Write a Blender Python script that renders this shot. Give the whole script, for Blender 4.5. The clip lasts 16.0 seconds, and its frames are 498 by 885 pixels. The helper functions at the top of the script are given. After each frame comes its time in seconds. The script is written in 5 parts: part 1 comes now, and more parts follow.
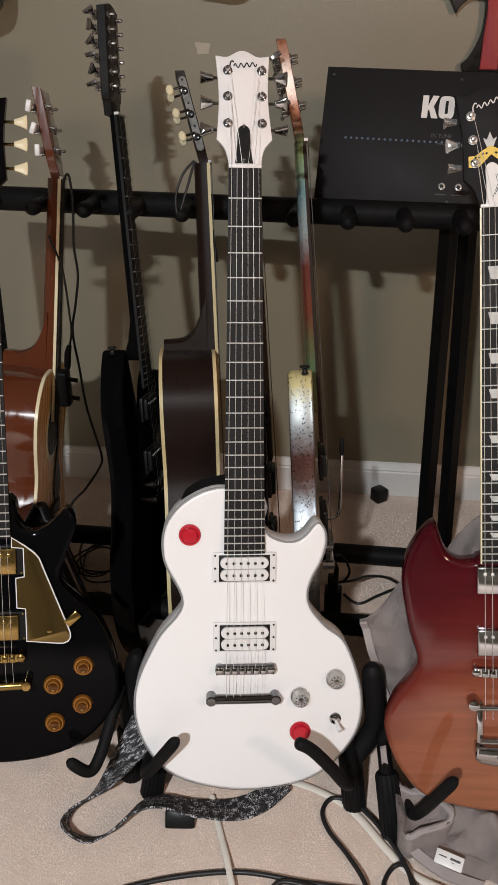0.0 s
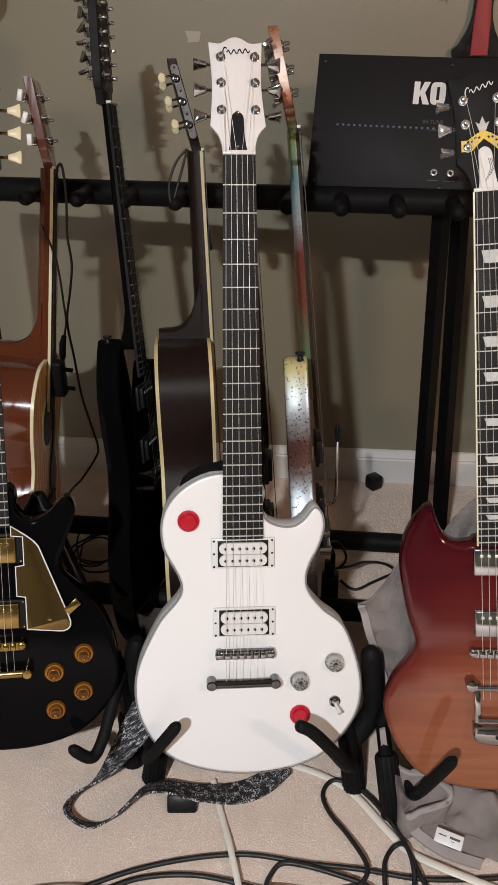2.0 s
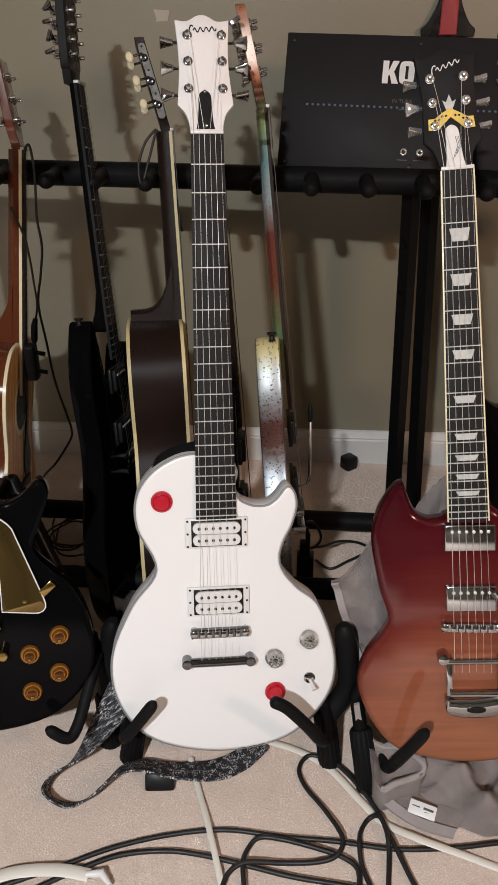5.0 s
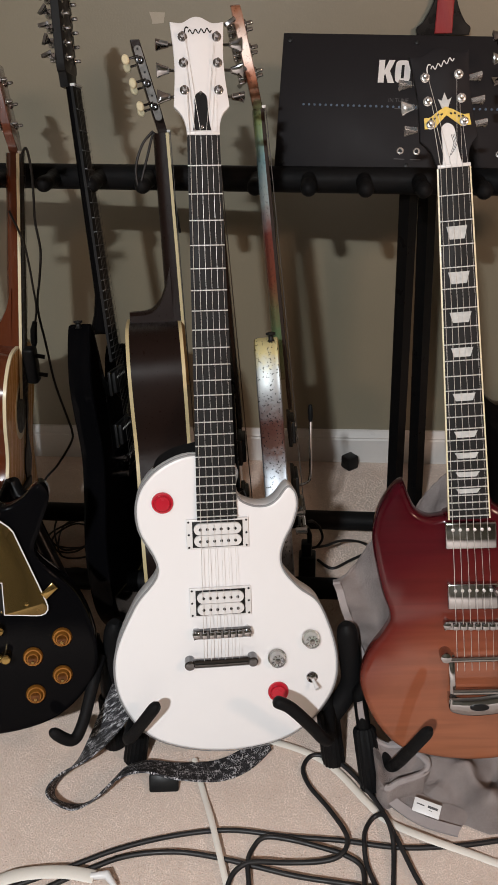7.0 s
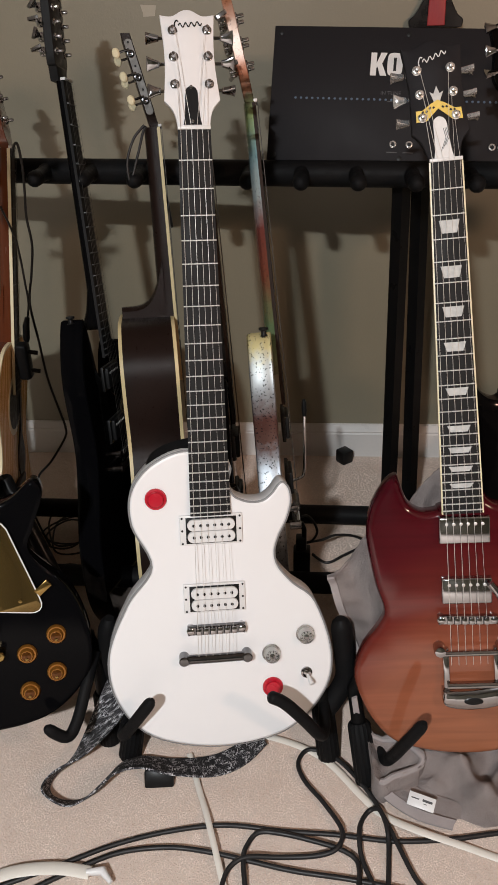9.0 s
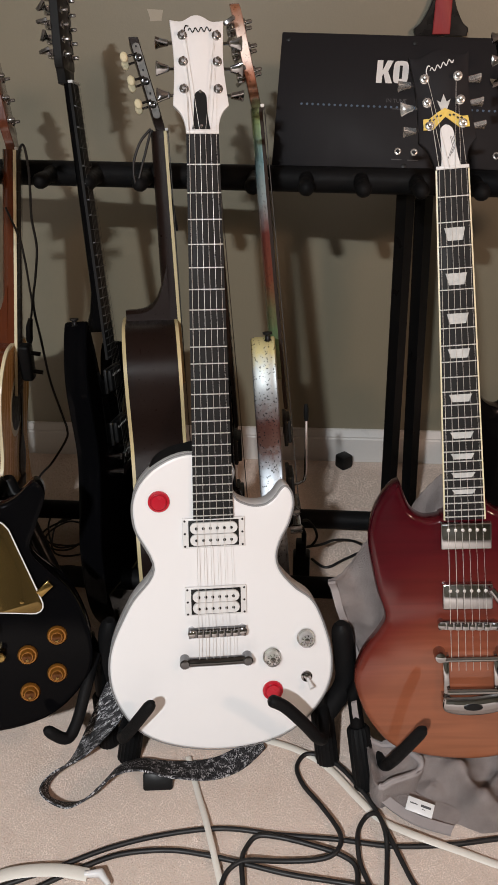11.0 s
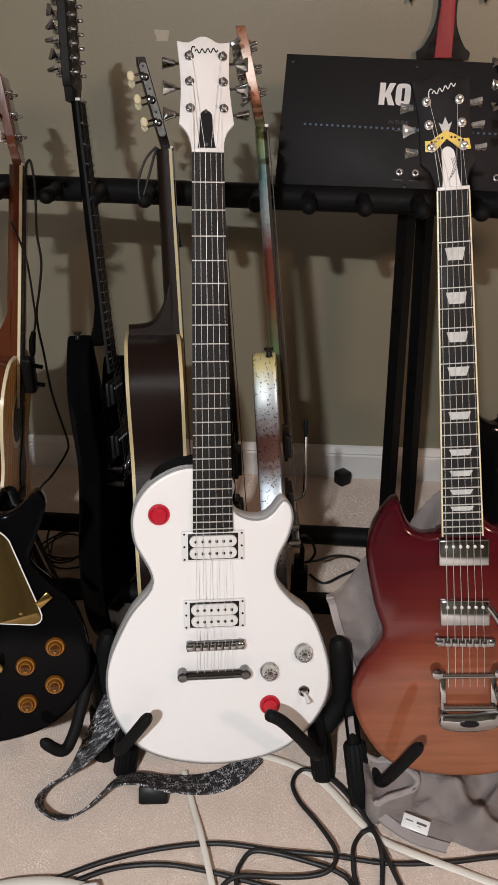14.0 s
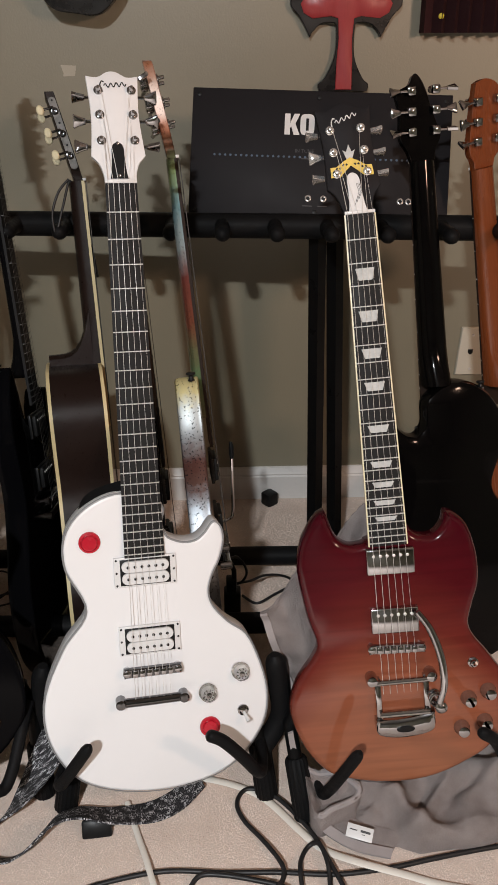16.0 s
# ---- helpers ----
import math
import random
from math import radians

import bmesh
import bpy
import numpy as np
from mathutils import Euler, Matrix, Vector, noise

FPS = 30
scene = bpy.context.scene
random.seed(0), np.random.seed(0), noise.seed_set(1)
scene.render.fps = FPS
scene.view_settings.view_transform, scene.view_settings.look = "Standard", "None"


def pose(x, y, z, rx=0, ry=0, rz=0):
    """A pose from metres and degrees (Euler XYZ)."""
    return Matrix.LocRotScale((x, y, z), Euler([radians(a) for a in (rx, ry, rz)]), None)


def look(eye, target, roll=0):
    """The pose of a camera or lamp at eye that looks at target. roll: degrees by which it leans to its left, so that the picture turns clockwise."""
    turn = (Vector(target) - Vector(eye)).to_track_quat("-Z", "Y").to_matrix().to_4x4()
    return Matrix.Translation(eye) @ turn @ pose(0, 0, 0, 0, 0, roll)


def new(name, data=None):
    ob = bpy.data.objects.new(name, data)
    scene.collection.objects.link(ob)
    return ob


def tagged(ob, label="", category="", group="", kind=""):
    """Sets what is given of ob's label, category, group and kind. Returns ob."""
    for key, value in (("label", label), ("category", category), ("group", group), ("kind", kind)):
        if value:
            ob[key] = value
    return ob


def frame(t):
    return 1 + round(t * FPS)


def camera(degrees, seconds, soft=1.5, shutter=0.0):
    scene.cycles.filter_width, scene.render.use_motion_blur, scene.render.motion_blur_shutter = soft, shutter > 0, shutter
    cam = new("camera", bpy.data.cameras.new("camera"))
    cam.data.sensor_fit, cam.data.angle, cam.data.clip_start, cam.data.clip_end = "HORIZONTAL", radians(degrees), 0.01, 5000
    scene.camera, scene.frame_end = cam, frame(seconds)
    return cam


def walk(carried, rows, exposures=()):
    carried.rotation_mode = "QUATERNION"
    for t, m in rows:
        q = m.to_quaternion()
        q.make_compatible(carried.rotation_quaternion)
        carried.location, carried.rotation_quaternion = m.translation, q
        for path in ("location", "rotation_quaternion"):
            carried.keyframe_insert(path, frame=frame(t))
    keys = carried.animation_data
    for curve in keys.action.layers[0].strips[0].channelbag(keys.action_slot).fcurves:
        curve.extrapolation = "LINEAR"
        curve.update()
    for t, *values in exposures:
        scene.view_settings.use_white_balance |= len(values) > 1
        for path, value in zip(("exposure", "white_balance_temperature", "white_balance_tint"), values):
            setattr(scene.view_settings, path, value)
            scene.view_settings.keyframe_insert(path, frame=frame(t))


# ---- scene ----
from mathutils import geometry

cam = camera(33.6, 16.0, soft=1.6)
PATH = [
    (0, (0.1196, -0.8337, 1.1089), (-0.0759, 0.6975, 0.2845), -0.49),
    (0.5, (0.1206, -0.8415, 1.1082), (-0.0688, 0.6875, 0.2783), -0.97),
    (1, (0.1203, -0.8414, 1.1075), (-0.0536, 0.6883, 0.2755), -1.17),
    (1.5, (0.1116, -0.8425, 1.1039), (-0.0697, 0.6872, 0.2733), -1.28),
    (2, (0.1134, -0.8447, 1.1036), (-0.0644, 0.6814, 0.2657), -0.90),
    (2.5, (0.1148, -0.8440, 1.1013), (-0.0566, 0.6757, 0.2507), -0.31),
    (3, (0.1104, -0.8449, 1.1032), (-0.0571, 0.6691, 0.2415), 0.01),
    (3.5, (0.1162, -0.8444, 1.0984), (-0.0413, 0.6674, 0.2312), 0.07),
    (4, (0.1185, -0.8462, 1.1013), (-0.0317, 0.6645, 0.2308), -0.20),
    (4.5, (0.1215, -0.8500, 1.1003), (-0.0166, 0.6632, 0.2322), -0.50),
    (7, (0.1269, -0.8531, 1.0996), (-0.0100, 0.6624, 0.2352), -1.55),
    (7.5, (0.1286, -0.8504, 1.0981), (-0.0058, 0.6621, 0.2282), -1.62),
    (8, (0.1306, -0.8485, 1.0954), (0.0007, 0.6622, 0.2217), -1.62),
    (8.5, (0.1304, -0.8487, 1.1006), (0.0028, 0.6606, 0.2241), -1.67),
    (9, (0.1311, -0.8490, 1.1011), (0.0024, 0.6600, 0.2243), -1.73),
    (11.5, (0.1180, -0.8551, 1.1024), (-0.0005, 0.6619, 0.2381), -0.51),
    (12, (0.1201, -0.8572, 1.1012), (0.0010, 0.6635, 0.2433), -0.29),
    (12.5, (0.1160, -0.8587, 1.1013), (0.0016, 0.6663, 0.2505), -0.10),
    (13, (0.1180, -0.8596, 1.1038), (0.0054, 0.6664, 0.2547), 0.02),
    (13.5, (0.1181, -0.8603, 1.1012), (0.0052, 0.6686, 0.2572), 0.04),
    (14, (0.1165, -0.8629, 1.1045), (0.0013, 0.6687, 0.2657), 0.02),
    (14.5, (0.1152, -0.8671, 1.1039), (-0.0045, 0.6677, 0.2717), -0.09),
    (15, (0.1155, -0.8729, 1.1049), (0.0027, 0.6665, 0.2801), -0.21),
    (15.5, (0.1159, -0.8781, 1.1071), (0.0642, 0.6724, 0.2973), -0.25),
    (16, (0.1152, -0.8840, 1.1051), (0.1588, 0.6786, 0.3186), -0.24),
]
walk(cam, [(t, look(eye, target, roll)) for t, eye, target, roll in PATH], exposures=[(0.0, 0.0), (16.0, 0.0)])

# ---- light: a frosted ceiling lamp behind the camera ----
world = bpy.data.worlds.new("world")
scene.world = world
world.use_nodes = True
world.node_tree.nodes["Background"].inputs[0].default_value = (0.9, 0.92, 1.0, 1)
world.node_tree.nodes["Background"].inputs[1].default_value = 0.006


def lamp(name, at, power, size, colour):
    data = bpy.data.lights.new(name, "AREA")
    data.shape, data.size, data.energy, data.color = "DISK", size, power, colour
    ob = new(name, data)
    ob.matrix_world = pose(*at)
    return ob


lamp("ceiling_lamp_light", (-0.36, -2.5, 2.39), 128, 0.13, (0.955, 0.98, 1.0))
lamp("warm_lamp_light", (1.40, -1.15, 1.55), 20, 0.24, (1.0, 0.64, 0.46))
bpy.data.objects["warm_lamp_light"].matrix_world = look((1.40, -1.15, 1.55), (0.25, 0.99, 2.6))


# ---- materials ----
def material(name, colour, rough=0.5, metal=0.0, second=None, scale=30.0, fine=300.0, bump=0.0, coat=0.0, amount=0.5, stretch=(1, 1, 1), rough_var=0.1, spec=0.5):
    """Two scales of variation between two colours, uneven gloss and a fine relief."""
    m = bpy.data.materials.new(name)
    m.use_nodes = True
    nt = m.node_tree
    b = nt.nodes["Principled BSDF"]
    second = second or tuple(c * 0.8 for c in colour)
    co = nt.nodes.new("ShaderNodeTexCoord")
    mp = nt.nodes.new("ShaderNodeMapping")
    mp.inputs["Scale"].default_value = stretch
    nt.links.new(co.outputs["Object"], mp.inputs[0])
    big, small = nt.nodes.new("ShaderNodeTexNoise"), nt.nodes.new("ShaderNodeTexNoise")
    for n, s in ((big, scale), (small, fine)):
        n.inputs["Scale"].default_value, n.inputs["Detail"].default_value = s, 5
        nt.links.new(mp.outputs[0], n.inputs["Vector"])
    add = nt.nodes.new("ShaderNodeMath")
    add.operation = "MULTIPLY_ADD"
    add.inputs[1].default_value, add.inputs[2].default_value = 0.5, 0.0
    nt.links.new(big.outputs[0], add.inputs[0])
    add2 = nt.nodes.new("ShaderNodeMath")
    add2.operation = "MULTIPLY_ADD"
    add2.inputs[1].default_value = 0.5
    nt.links.new(small.outputs[0], add2.inputs[0])
    nt.links.new(add.outputs[0], add2.inputs[2])
    rng = nt.nodes.new("ShaderNodeMapRange")
    rng.inputs[1].default_value, rng.inputs[2].default_value = 0.5 - 0.25 / max(amount, 0.05), 0.5 + 0.25 / max(amount, 0.05)
    nt.links.new(add2.outputs[0], rng.inputs[0])
    mix = nt.nodes.new("ShaderNodeMix")
    mix.data_type = "RGBA"
    mix.inputs[6].default_value, mix.inputs[7].default_value = (*colour, 1), (*second, 1)
    nt.links.new(rng.outputs[0], mix.inputs[0])
    nt.links.new(mix.outputs[2], b.inputs["Base Color"])
    rr = nt.nodes.new("ShaderNodeMapRange")
    rr.inputs[1].default_value, rr.inputs[2].default_value = 0.3, 0.7
    rr.inputs[3].default_value, rr.inputs[4].default_value = max(rough - rough_var, 0.03), min(rough + rough_var, 1)
    nt.links.new(big.outputs[0], rr.inputs[0])
    nt.links.new(rr.outputs[0], b.inputs["Roughness"])
    b.inputs["Metallic"].default_value = metal
    b.inputs["Coat Weight"].default_value = coat
    b.inputs["Coat Roughness"].default_value = 0.05
    b.inputs["Specular IOR Level"].default_value = spec
    if bump:
        bp = nt.nodes.new("ShaderNodeBump")
        bp.inputs["Strength"].default_value, bp.inputs["Distance"].default_value = 1.0, bump
        nt.links.new(small.outputs[0], bp.inputs["Height"])
        nt.links.new(bp.outputs[0], b.inputs["Normal"])
    return m


WALL = material("olive wall paint", (0.255, 0.232, 0.165), 0.42, second=(0.228, 0.207, 0.147), scale=2.5, fine=210, bump=0.00025, amount=0.5, rough_var=0.03, spec=1.0)
# unseen ceiling, greyed to weaken bounced light and reflections in black lacquer
CEIL = material("dimmed ceiling paint", (0.30, 0.29, 0.28), 0.9, bump=0.001, scale=3)
TRIM = material("white trim paint", (0.74, 0.73, 0.71), 0.35, second=(0.64, 0.62, 0.6), scale=9, fine=120, amount=0.4)
CARPET = material("beige carpet", (0.72, 0.615, 0.545), 0.95, second=(0.60, 0.50, 0.435), scale=16, fine=420, bump=0.001, amount=0.6, spec=0.1)
TUFT = material("beige carpet pile", (0.84, 0.725, 0.65), 0.95, second=(0.585, 0.455, 0.385), scale=20, fine=110, amount=1.4, spec=0.05)
WHITE = material("satin white lacquer", (0.83, 0.83, 0.84), 0.32, second=(0.80, 0.80, 0.81), scale=5, fine=60, amount=0.4, rough_var=0.05)
GREYB = material("grey binding", (0.25, 0.255, 0.26), 0.4, scale=40)
BLACKG = material("gloss black lacquer", (0.002, 0.002, 0.0027), 0.06, second=(0.0035, 0.0035, 0.004), scale=8, rough_var=0.03, spec=0.06)
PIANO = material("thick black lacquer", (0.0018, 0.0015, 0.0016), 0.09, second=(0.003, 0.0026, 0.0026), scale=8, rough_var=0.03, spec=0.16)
BLACKS = material("satin black lacquer", (0.006, 0.006, 0.0065), 0.3, second=(0.010, 0.010, 0.0105), scale=20, rough_var=0.1)
EBONY = material("dark ebony", (0.010, 0.0097, 0.010), 0.55, second=(0.018, 0.0175, 0.0175), scale=20, fine=200, stretch=(6, 6, 0.5), spec=0.15)
ROSE = material("rosewood", (0.018, 0.0115, 0.009), 0.5, second=(0.028, 0.017, 0.012), scale=25, fine=220, stretch=(5, 5, 0.5), spec=0.12)
CHROME = material("chrome", (0.50, 0.50, 0.52), 0.07, 1.0, second=(0.44, 0.44, 0.45), scale=60, rough_var=0.05)
DARKCH = material("dark nickel plating", (0.17, 0.17, 0.175), 0.1, 1.0, second=(0.12, 0.12, 0.125), scale=60, rough_var=0.05)
STEEL = material("string wire", (0.80, 0.78, 0.75), 0.35, 0.45)
WIRE = material("dull string wire", (0.16, 0.15, 0.14), 0.4, 0.8)
DULL = material("dull dark fret wire", (0.10, 0.10, 0.10), 0.4, 0.8)
FRET = material("nickel fret wire", (0.78, 0.77, 0.75), 0.3, 0.35, second=(0.72, 0.71, 0.69))
# chrome again, made paler and less metallic to hold the light it catches
BRIGHT = material("chrome with painted shine", (0.88, 0.87, 0.86), 0.16, 0.8, second=(0.8, 0.8, 0.79), scale=60, rough_var=0.05)
GOLD = material("gold plating", (0.40, 0.28, 0.105), 0.2, 1.0, second=(0.32, 0.21, 0.07), scale=70, rough_var=0.08)
AMBER = material("amber knob plastic", (0.34, 0.145, 0.024), 0.14, 0.5, second=(0.22, 0.085, 0.014), scale=90, rough_var=0.05)
WHITEP = material("white plastic", (0.8, 0.8, 0.8), 0.35, scale=40)
CREAM = material("cream plastic", (0.80, 0.73, 0.52), 0.35, second=(0.70, 0.62, 0.40), scale=60)
PEARL = material("pearl inlay", (0.72, 0.73, 0.72), 0.25, second=(0.36, 0.38, 0.38), scale=50, fine=130, amount=0.9)
BLACKP = material("black plastic", (0.007, 0.007, 0.0075), 0.4, second=(0.012, 0.012, 0.012), scale=80, spec=0.2)
FOAM = material("black foam rubber", (0.005, 0.005, 0.0055), 0.55, second=(0.010, 0.010, 0.0105), scale=50, fine=500, bump=0.0004, spec=0.09)
TUBE = material("black painted tube", (0.004, 0.004, 0.0045), 0.35, second=(0.006, 0.006, 0.006), scale=30, spec=0.12)
REDP = material("red plastic", (0.52, 0.012, 0.03), 0.25, second=(0.42, 0.01, 0.024), scale=60)
CABLE = material("black rubber cable", (0.012, 0.012, 0.013), 0.5, scale=60)
CORDW = material("off-white flat cord", (0.80, 0.77, 0.71), 0.5, second=(0.70, 0.66, 0.59), scale=30)
TOWEL = material("grey terry cloth", (0.46, 0.40, 0.385), 0.98, second=(0.29, 0.25, 0.24), scale=40, fine=800, bump=0.0045, amount=1.1, spec=0.1)
HEM = material("grey towel hem", (0.42, 0.38, 0.375), 0.95, second=(0.30, 0.27, 0.27), scale=60, fine=900, bump=0.0008, spec=0.1)
BOXM = material("charcoal powder coat", (0.0125, 0.0115, 0.0135), 0.6, second=(0.0155, 0.0145, 0.0165), scale=6, fine=900, bump=0.0001, spec=0.16)
CROSSR = material("red stained wood", (0.44, 0.055, 0.06), 0.4, second=(0.26, 0.025, 0.03), scale=14, fine=90, stretch=(4, 4, 0.6))
BROWN = material("dark brown rim wood", (0.010, 0.0056, 0.0045), 0.36, second=(0.019, 0.0105, 0.0085), scale=14, fine=160, stretch=(1, 14, 14), bump=0.0002, spec=0.16)
MAHOG = material("red mahogany gloss", (0.13, 0.034, 0.0125), 0.18, second=(0.075, 0.018, 0.007), scale=20, fine=120, stretch=(4, 4, 0.5), coat=0.6, spec=0.4)
SPRUCE = material("amber spruce top", (0.78, 0.46, 0.17), 0.25, second=(0.64, 0.34, 0.11), scale=20, fine=160, stretch=(12, 12, 0.4), coat=0.0, spec=0.2)
IVORY = material("ivory binding", (0.72, 0.60, 0.34), 0.4, second=(0.62, 0.5, 0.26), scale=30)
ORANGE = material("amber mahogany", (0.24, 0.062, 0.018), 0.25, second=(0.12, 0.030, 0.010), scale=18, fine=120, stretch=(5, 5, 0.4), coat=0.15)
# black headstock face; the room it mirrors is put in as a charcoal tone
HEADM = material("black veneer with painted reflection", (0.0125, 0.0118, 0.0135), 0.6, second=(0.015, 0.014, 0.016), scale=8, spec=0.14)
CLEAR = bpy.data.materials.new("clear acrylic")
CLEAR.use_nodes = True
_b = CLEAR.node_tree.nodes["Principled BSDF"]
_b.inputs["Base Color"].default_value = (0.95, 0.95, 0.95, 1)
_b.inputs["Transmission Weight"].default_value, _b.inputs["Roughness"].default_value, _b.inputs["IOR"].default_value = 1.0, 0.03, 1.16
GOLDCLEAR = material("amber acrylic", (0.16, 0.055, 0.008), 0.1, 0.5, second=(0.06, 0.02, 0.004), scale=160, amount=0.9)
SMOKE = material("smoked brown acrylic", (0.16, 0.07, 0.05), 0.15, 0.2, second=(0.28, 0.15, 0.11), scale=120)


def ramp_material(name, axis, stops, low, high, rough=0.12, noise_mix=0.0, noise_scale=30.0, flame=0.0, specks=0.0, metal=0.0):
    """A lacquer finish that runs from one colour to the next along a body's own axis."""
    m = bpy.data.materials.new(name)
    m.use_nodes = True
    nt = m.node_tree
    b = nt.nodes["Principled BSDF"]
    co = nt.nodes.new("ShaderNodeTexCoord")
    sep = nt.nodes.new("ShaderNodeSeparateXYZ")
    nt.links.new(co.outputs["Object"], sep.inputs[0])
    rng = nt.nodes.new("ShaderNodeMapRange")
    rng.inputs[1].default_value, rng.inputs[2].default_value = low, high
    src = sep.outputs["XYZ".index(axis)]
    if axis == "Z" and flame:
        # the burst is darkest round the horns: add a share of the distance from the middle line
        ab = nt.nodes.new("ShaderNodeMath")
        ab.operation = "MULTIPLY"
        nt.links.new(sep.outputs[0], ab.inputs[0])
        nt.links.new(sep.outputs[0], ab.inputs[1])
        ma = nt.nodes.new("ShaderNodeMath")
        ma.operation = "MULTIPLY_ADD"
        ma.inputs[1].default_value = 3.6
        nt.links.new(ab.outputs[0], ma.inputs[0])
        nt.links.new(src, ma.inputs[2])
        src = ma.outputs[0]
    nt.links.new(src, rng.inputs[0])
    fac = rng.outputs[0]
    if noise_mix:
        n = nt.nodes.new("ShaderNodeTexNoise")
        n.inputs["Scale"].default_value, n.inputs["Detail"].default_value = noise_scale, 4
        nt.links.new(co.outputs["Object"], n.inputs["Vector"])
        ma = nt.nodes.new("ShaderNodeMath")
        ma.operation = "MULTIPLY_ADD"
        ma.inputs[1].default_value = noise_mix
        nt.links.new(n.outputs[0], ma.inputs[0])
        nt.links.new(fac, ma.inputs[2])
        sb = nt.nodes.new("ShaderNodeMath")
        sb.operation = "SUBTRACT"
        sb.inputs[1].default_value = noise_mix * 0.5
        nt.links.new(ma.outputs[0], sb.inputs[0])
        fac = sb.outputs[0]
    ramp = nt.nodes.new("ShaderNodeValToRGB")
    els = ramp.color_ramp.elements
    while len(els) < len(stops):
        els.new(0.5)
    for e, (p, c) in zip(els, stops):
        e.position, e.color = p, (*c, 1)
    nt.links.new(fac, ramp.inputs[0])
    out = ramp.outputs[0]
    if flame:
        w = nt.nodes.new("ShaderNodeTexNoise")
        mp = nt.nodes.new("ShaderNodeMapping")
        mp.inputs["Scale"].default_value = (5, 5, 75)
        nt.links.new(co.outputs["Object"], mp.inputs[0])
        nt.links.new(mp.outputs[0], w.inputs["Vector"])
        w.inputs["Scale"].default_value, w.inputs["Detail"].default_value, w.inputs["Distortion"].default_value = 1.0, 2, 0.6
        hs = nt.nodes.new("ShaderNodeHueSaturation")
        r2 = nt.nodes.new("ShaderNodeMapRange")
        r2.inputs[1].default_value, r2.inputs[2].default_value = 0.35, 0.65
        r2.inputs[3].default_value, r2.inputs[4].default_value = 1 - flame, 1 + flame
        nt.links.new(w.outputs[0], r2.inputs[0])
        nt.links.new(r2.outputs[0], hs.inputs["Value"])
        nt.links.new(out, hs.inputs["Color"])
        out = hs.outputs[0]
    if specks:
        v = nt.nodes.new("ShaderNodeTexNoise")
        v.inputs["Scale"].default_value, v.inputs["Detail"].default_value = 260, 3
        nt.links.new(co.outputs["Object"], v.inputs["Vector"])
        r3 = nt.nodes.new("ShaderNodeMapRange")
        r3.inputs[1].default_value, r3.inputs[2].default_value = 0.60, 0.64
        r3.inputs[4].default_value = specks
        nt.links.new(v.outputs[0], r3.inputs[0])
        mx = nt.nodes.new("ShaderNodeMix")
        mx.data_type = "RGBA"
        mx.inputs[7].default_value = (0.01, 0.01, 0.012, 1)
        nt.links.new(r3.outputs[0], mx.inputs[0])
        nt.links.new(out, mx.inputs[6])
        out = mx.outputs[2]
    nt.links.new(out, b.inputs["Base Color"])
    b.inputs["Roughness"].default_value, b.inputs["Metallic"].default_value = rough, metal
    b.inputs["Coat Weight"].default_value = 0.3
    b.inputs["Specular IOR Level"].default_value = 0.3
    b.inputs["Coat Roughness"].default_value = 0.04
    return m


SGRED = ramp_material("cherry fade lacquer", "Z", [(0.0, (0.29, 0.108, 0.055)), (0.34, (0.255, 0.078, 0.040)), (0.52, (0.130, 0.020, 0.015)), (0.72, (0.070, 0.0042, 0.0075)), (1.0, (0.042, 0.002, 0.006))], 0.02, 0.46, flame=0.10)
# body bands from the bottom: dark, silver-white, brown, silver, yellowish top
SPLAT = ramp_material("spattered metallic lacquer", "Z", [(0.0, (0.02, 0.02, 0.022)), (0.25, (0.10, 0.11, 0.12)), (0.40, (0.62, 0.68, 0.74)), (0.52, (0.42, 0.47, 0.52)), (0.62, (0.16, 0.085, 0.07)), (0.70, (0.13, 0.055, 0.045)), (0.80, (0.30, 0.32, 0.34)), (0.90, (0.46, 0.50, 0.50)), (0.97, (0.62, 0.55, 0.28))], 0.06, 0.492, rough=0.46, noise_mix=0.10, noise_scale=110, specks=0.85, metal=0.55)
# neck: iridescent colours, with the stripes it reflects painted in as paler bands
SPLATN = ramp_material("rainbow lacquer with painted reflections", "Z", [(0.0, (0.20, 0.16, 0.10)), (0.16, (0.16, 0.26, 0.13)), (0.30, (0.24, 0.075, 0.045)), (0.43, (0.22, 0.06, 0.05)), (0.52, (0.42, 0.50, 0.52)), (0.62, (0.22, 0.38, 0.42)), (0.70, (0.30, 0.40, 0.18)), (0.76, (0.07, 0.05, 0.03)), (0.81, (0.42, 0.16, 0.09)), (0.90, (0.72, 0.62, 0.55)), (1.0, (0.62, 0.24, 0.12))], 0.40, 0.985, rough=0.2, noise_mix=0.08, noise_scale=70, specks=0.35, metal=0.5)


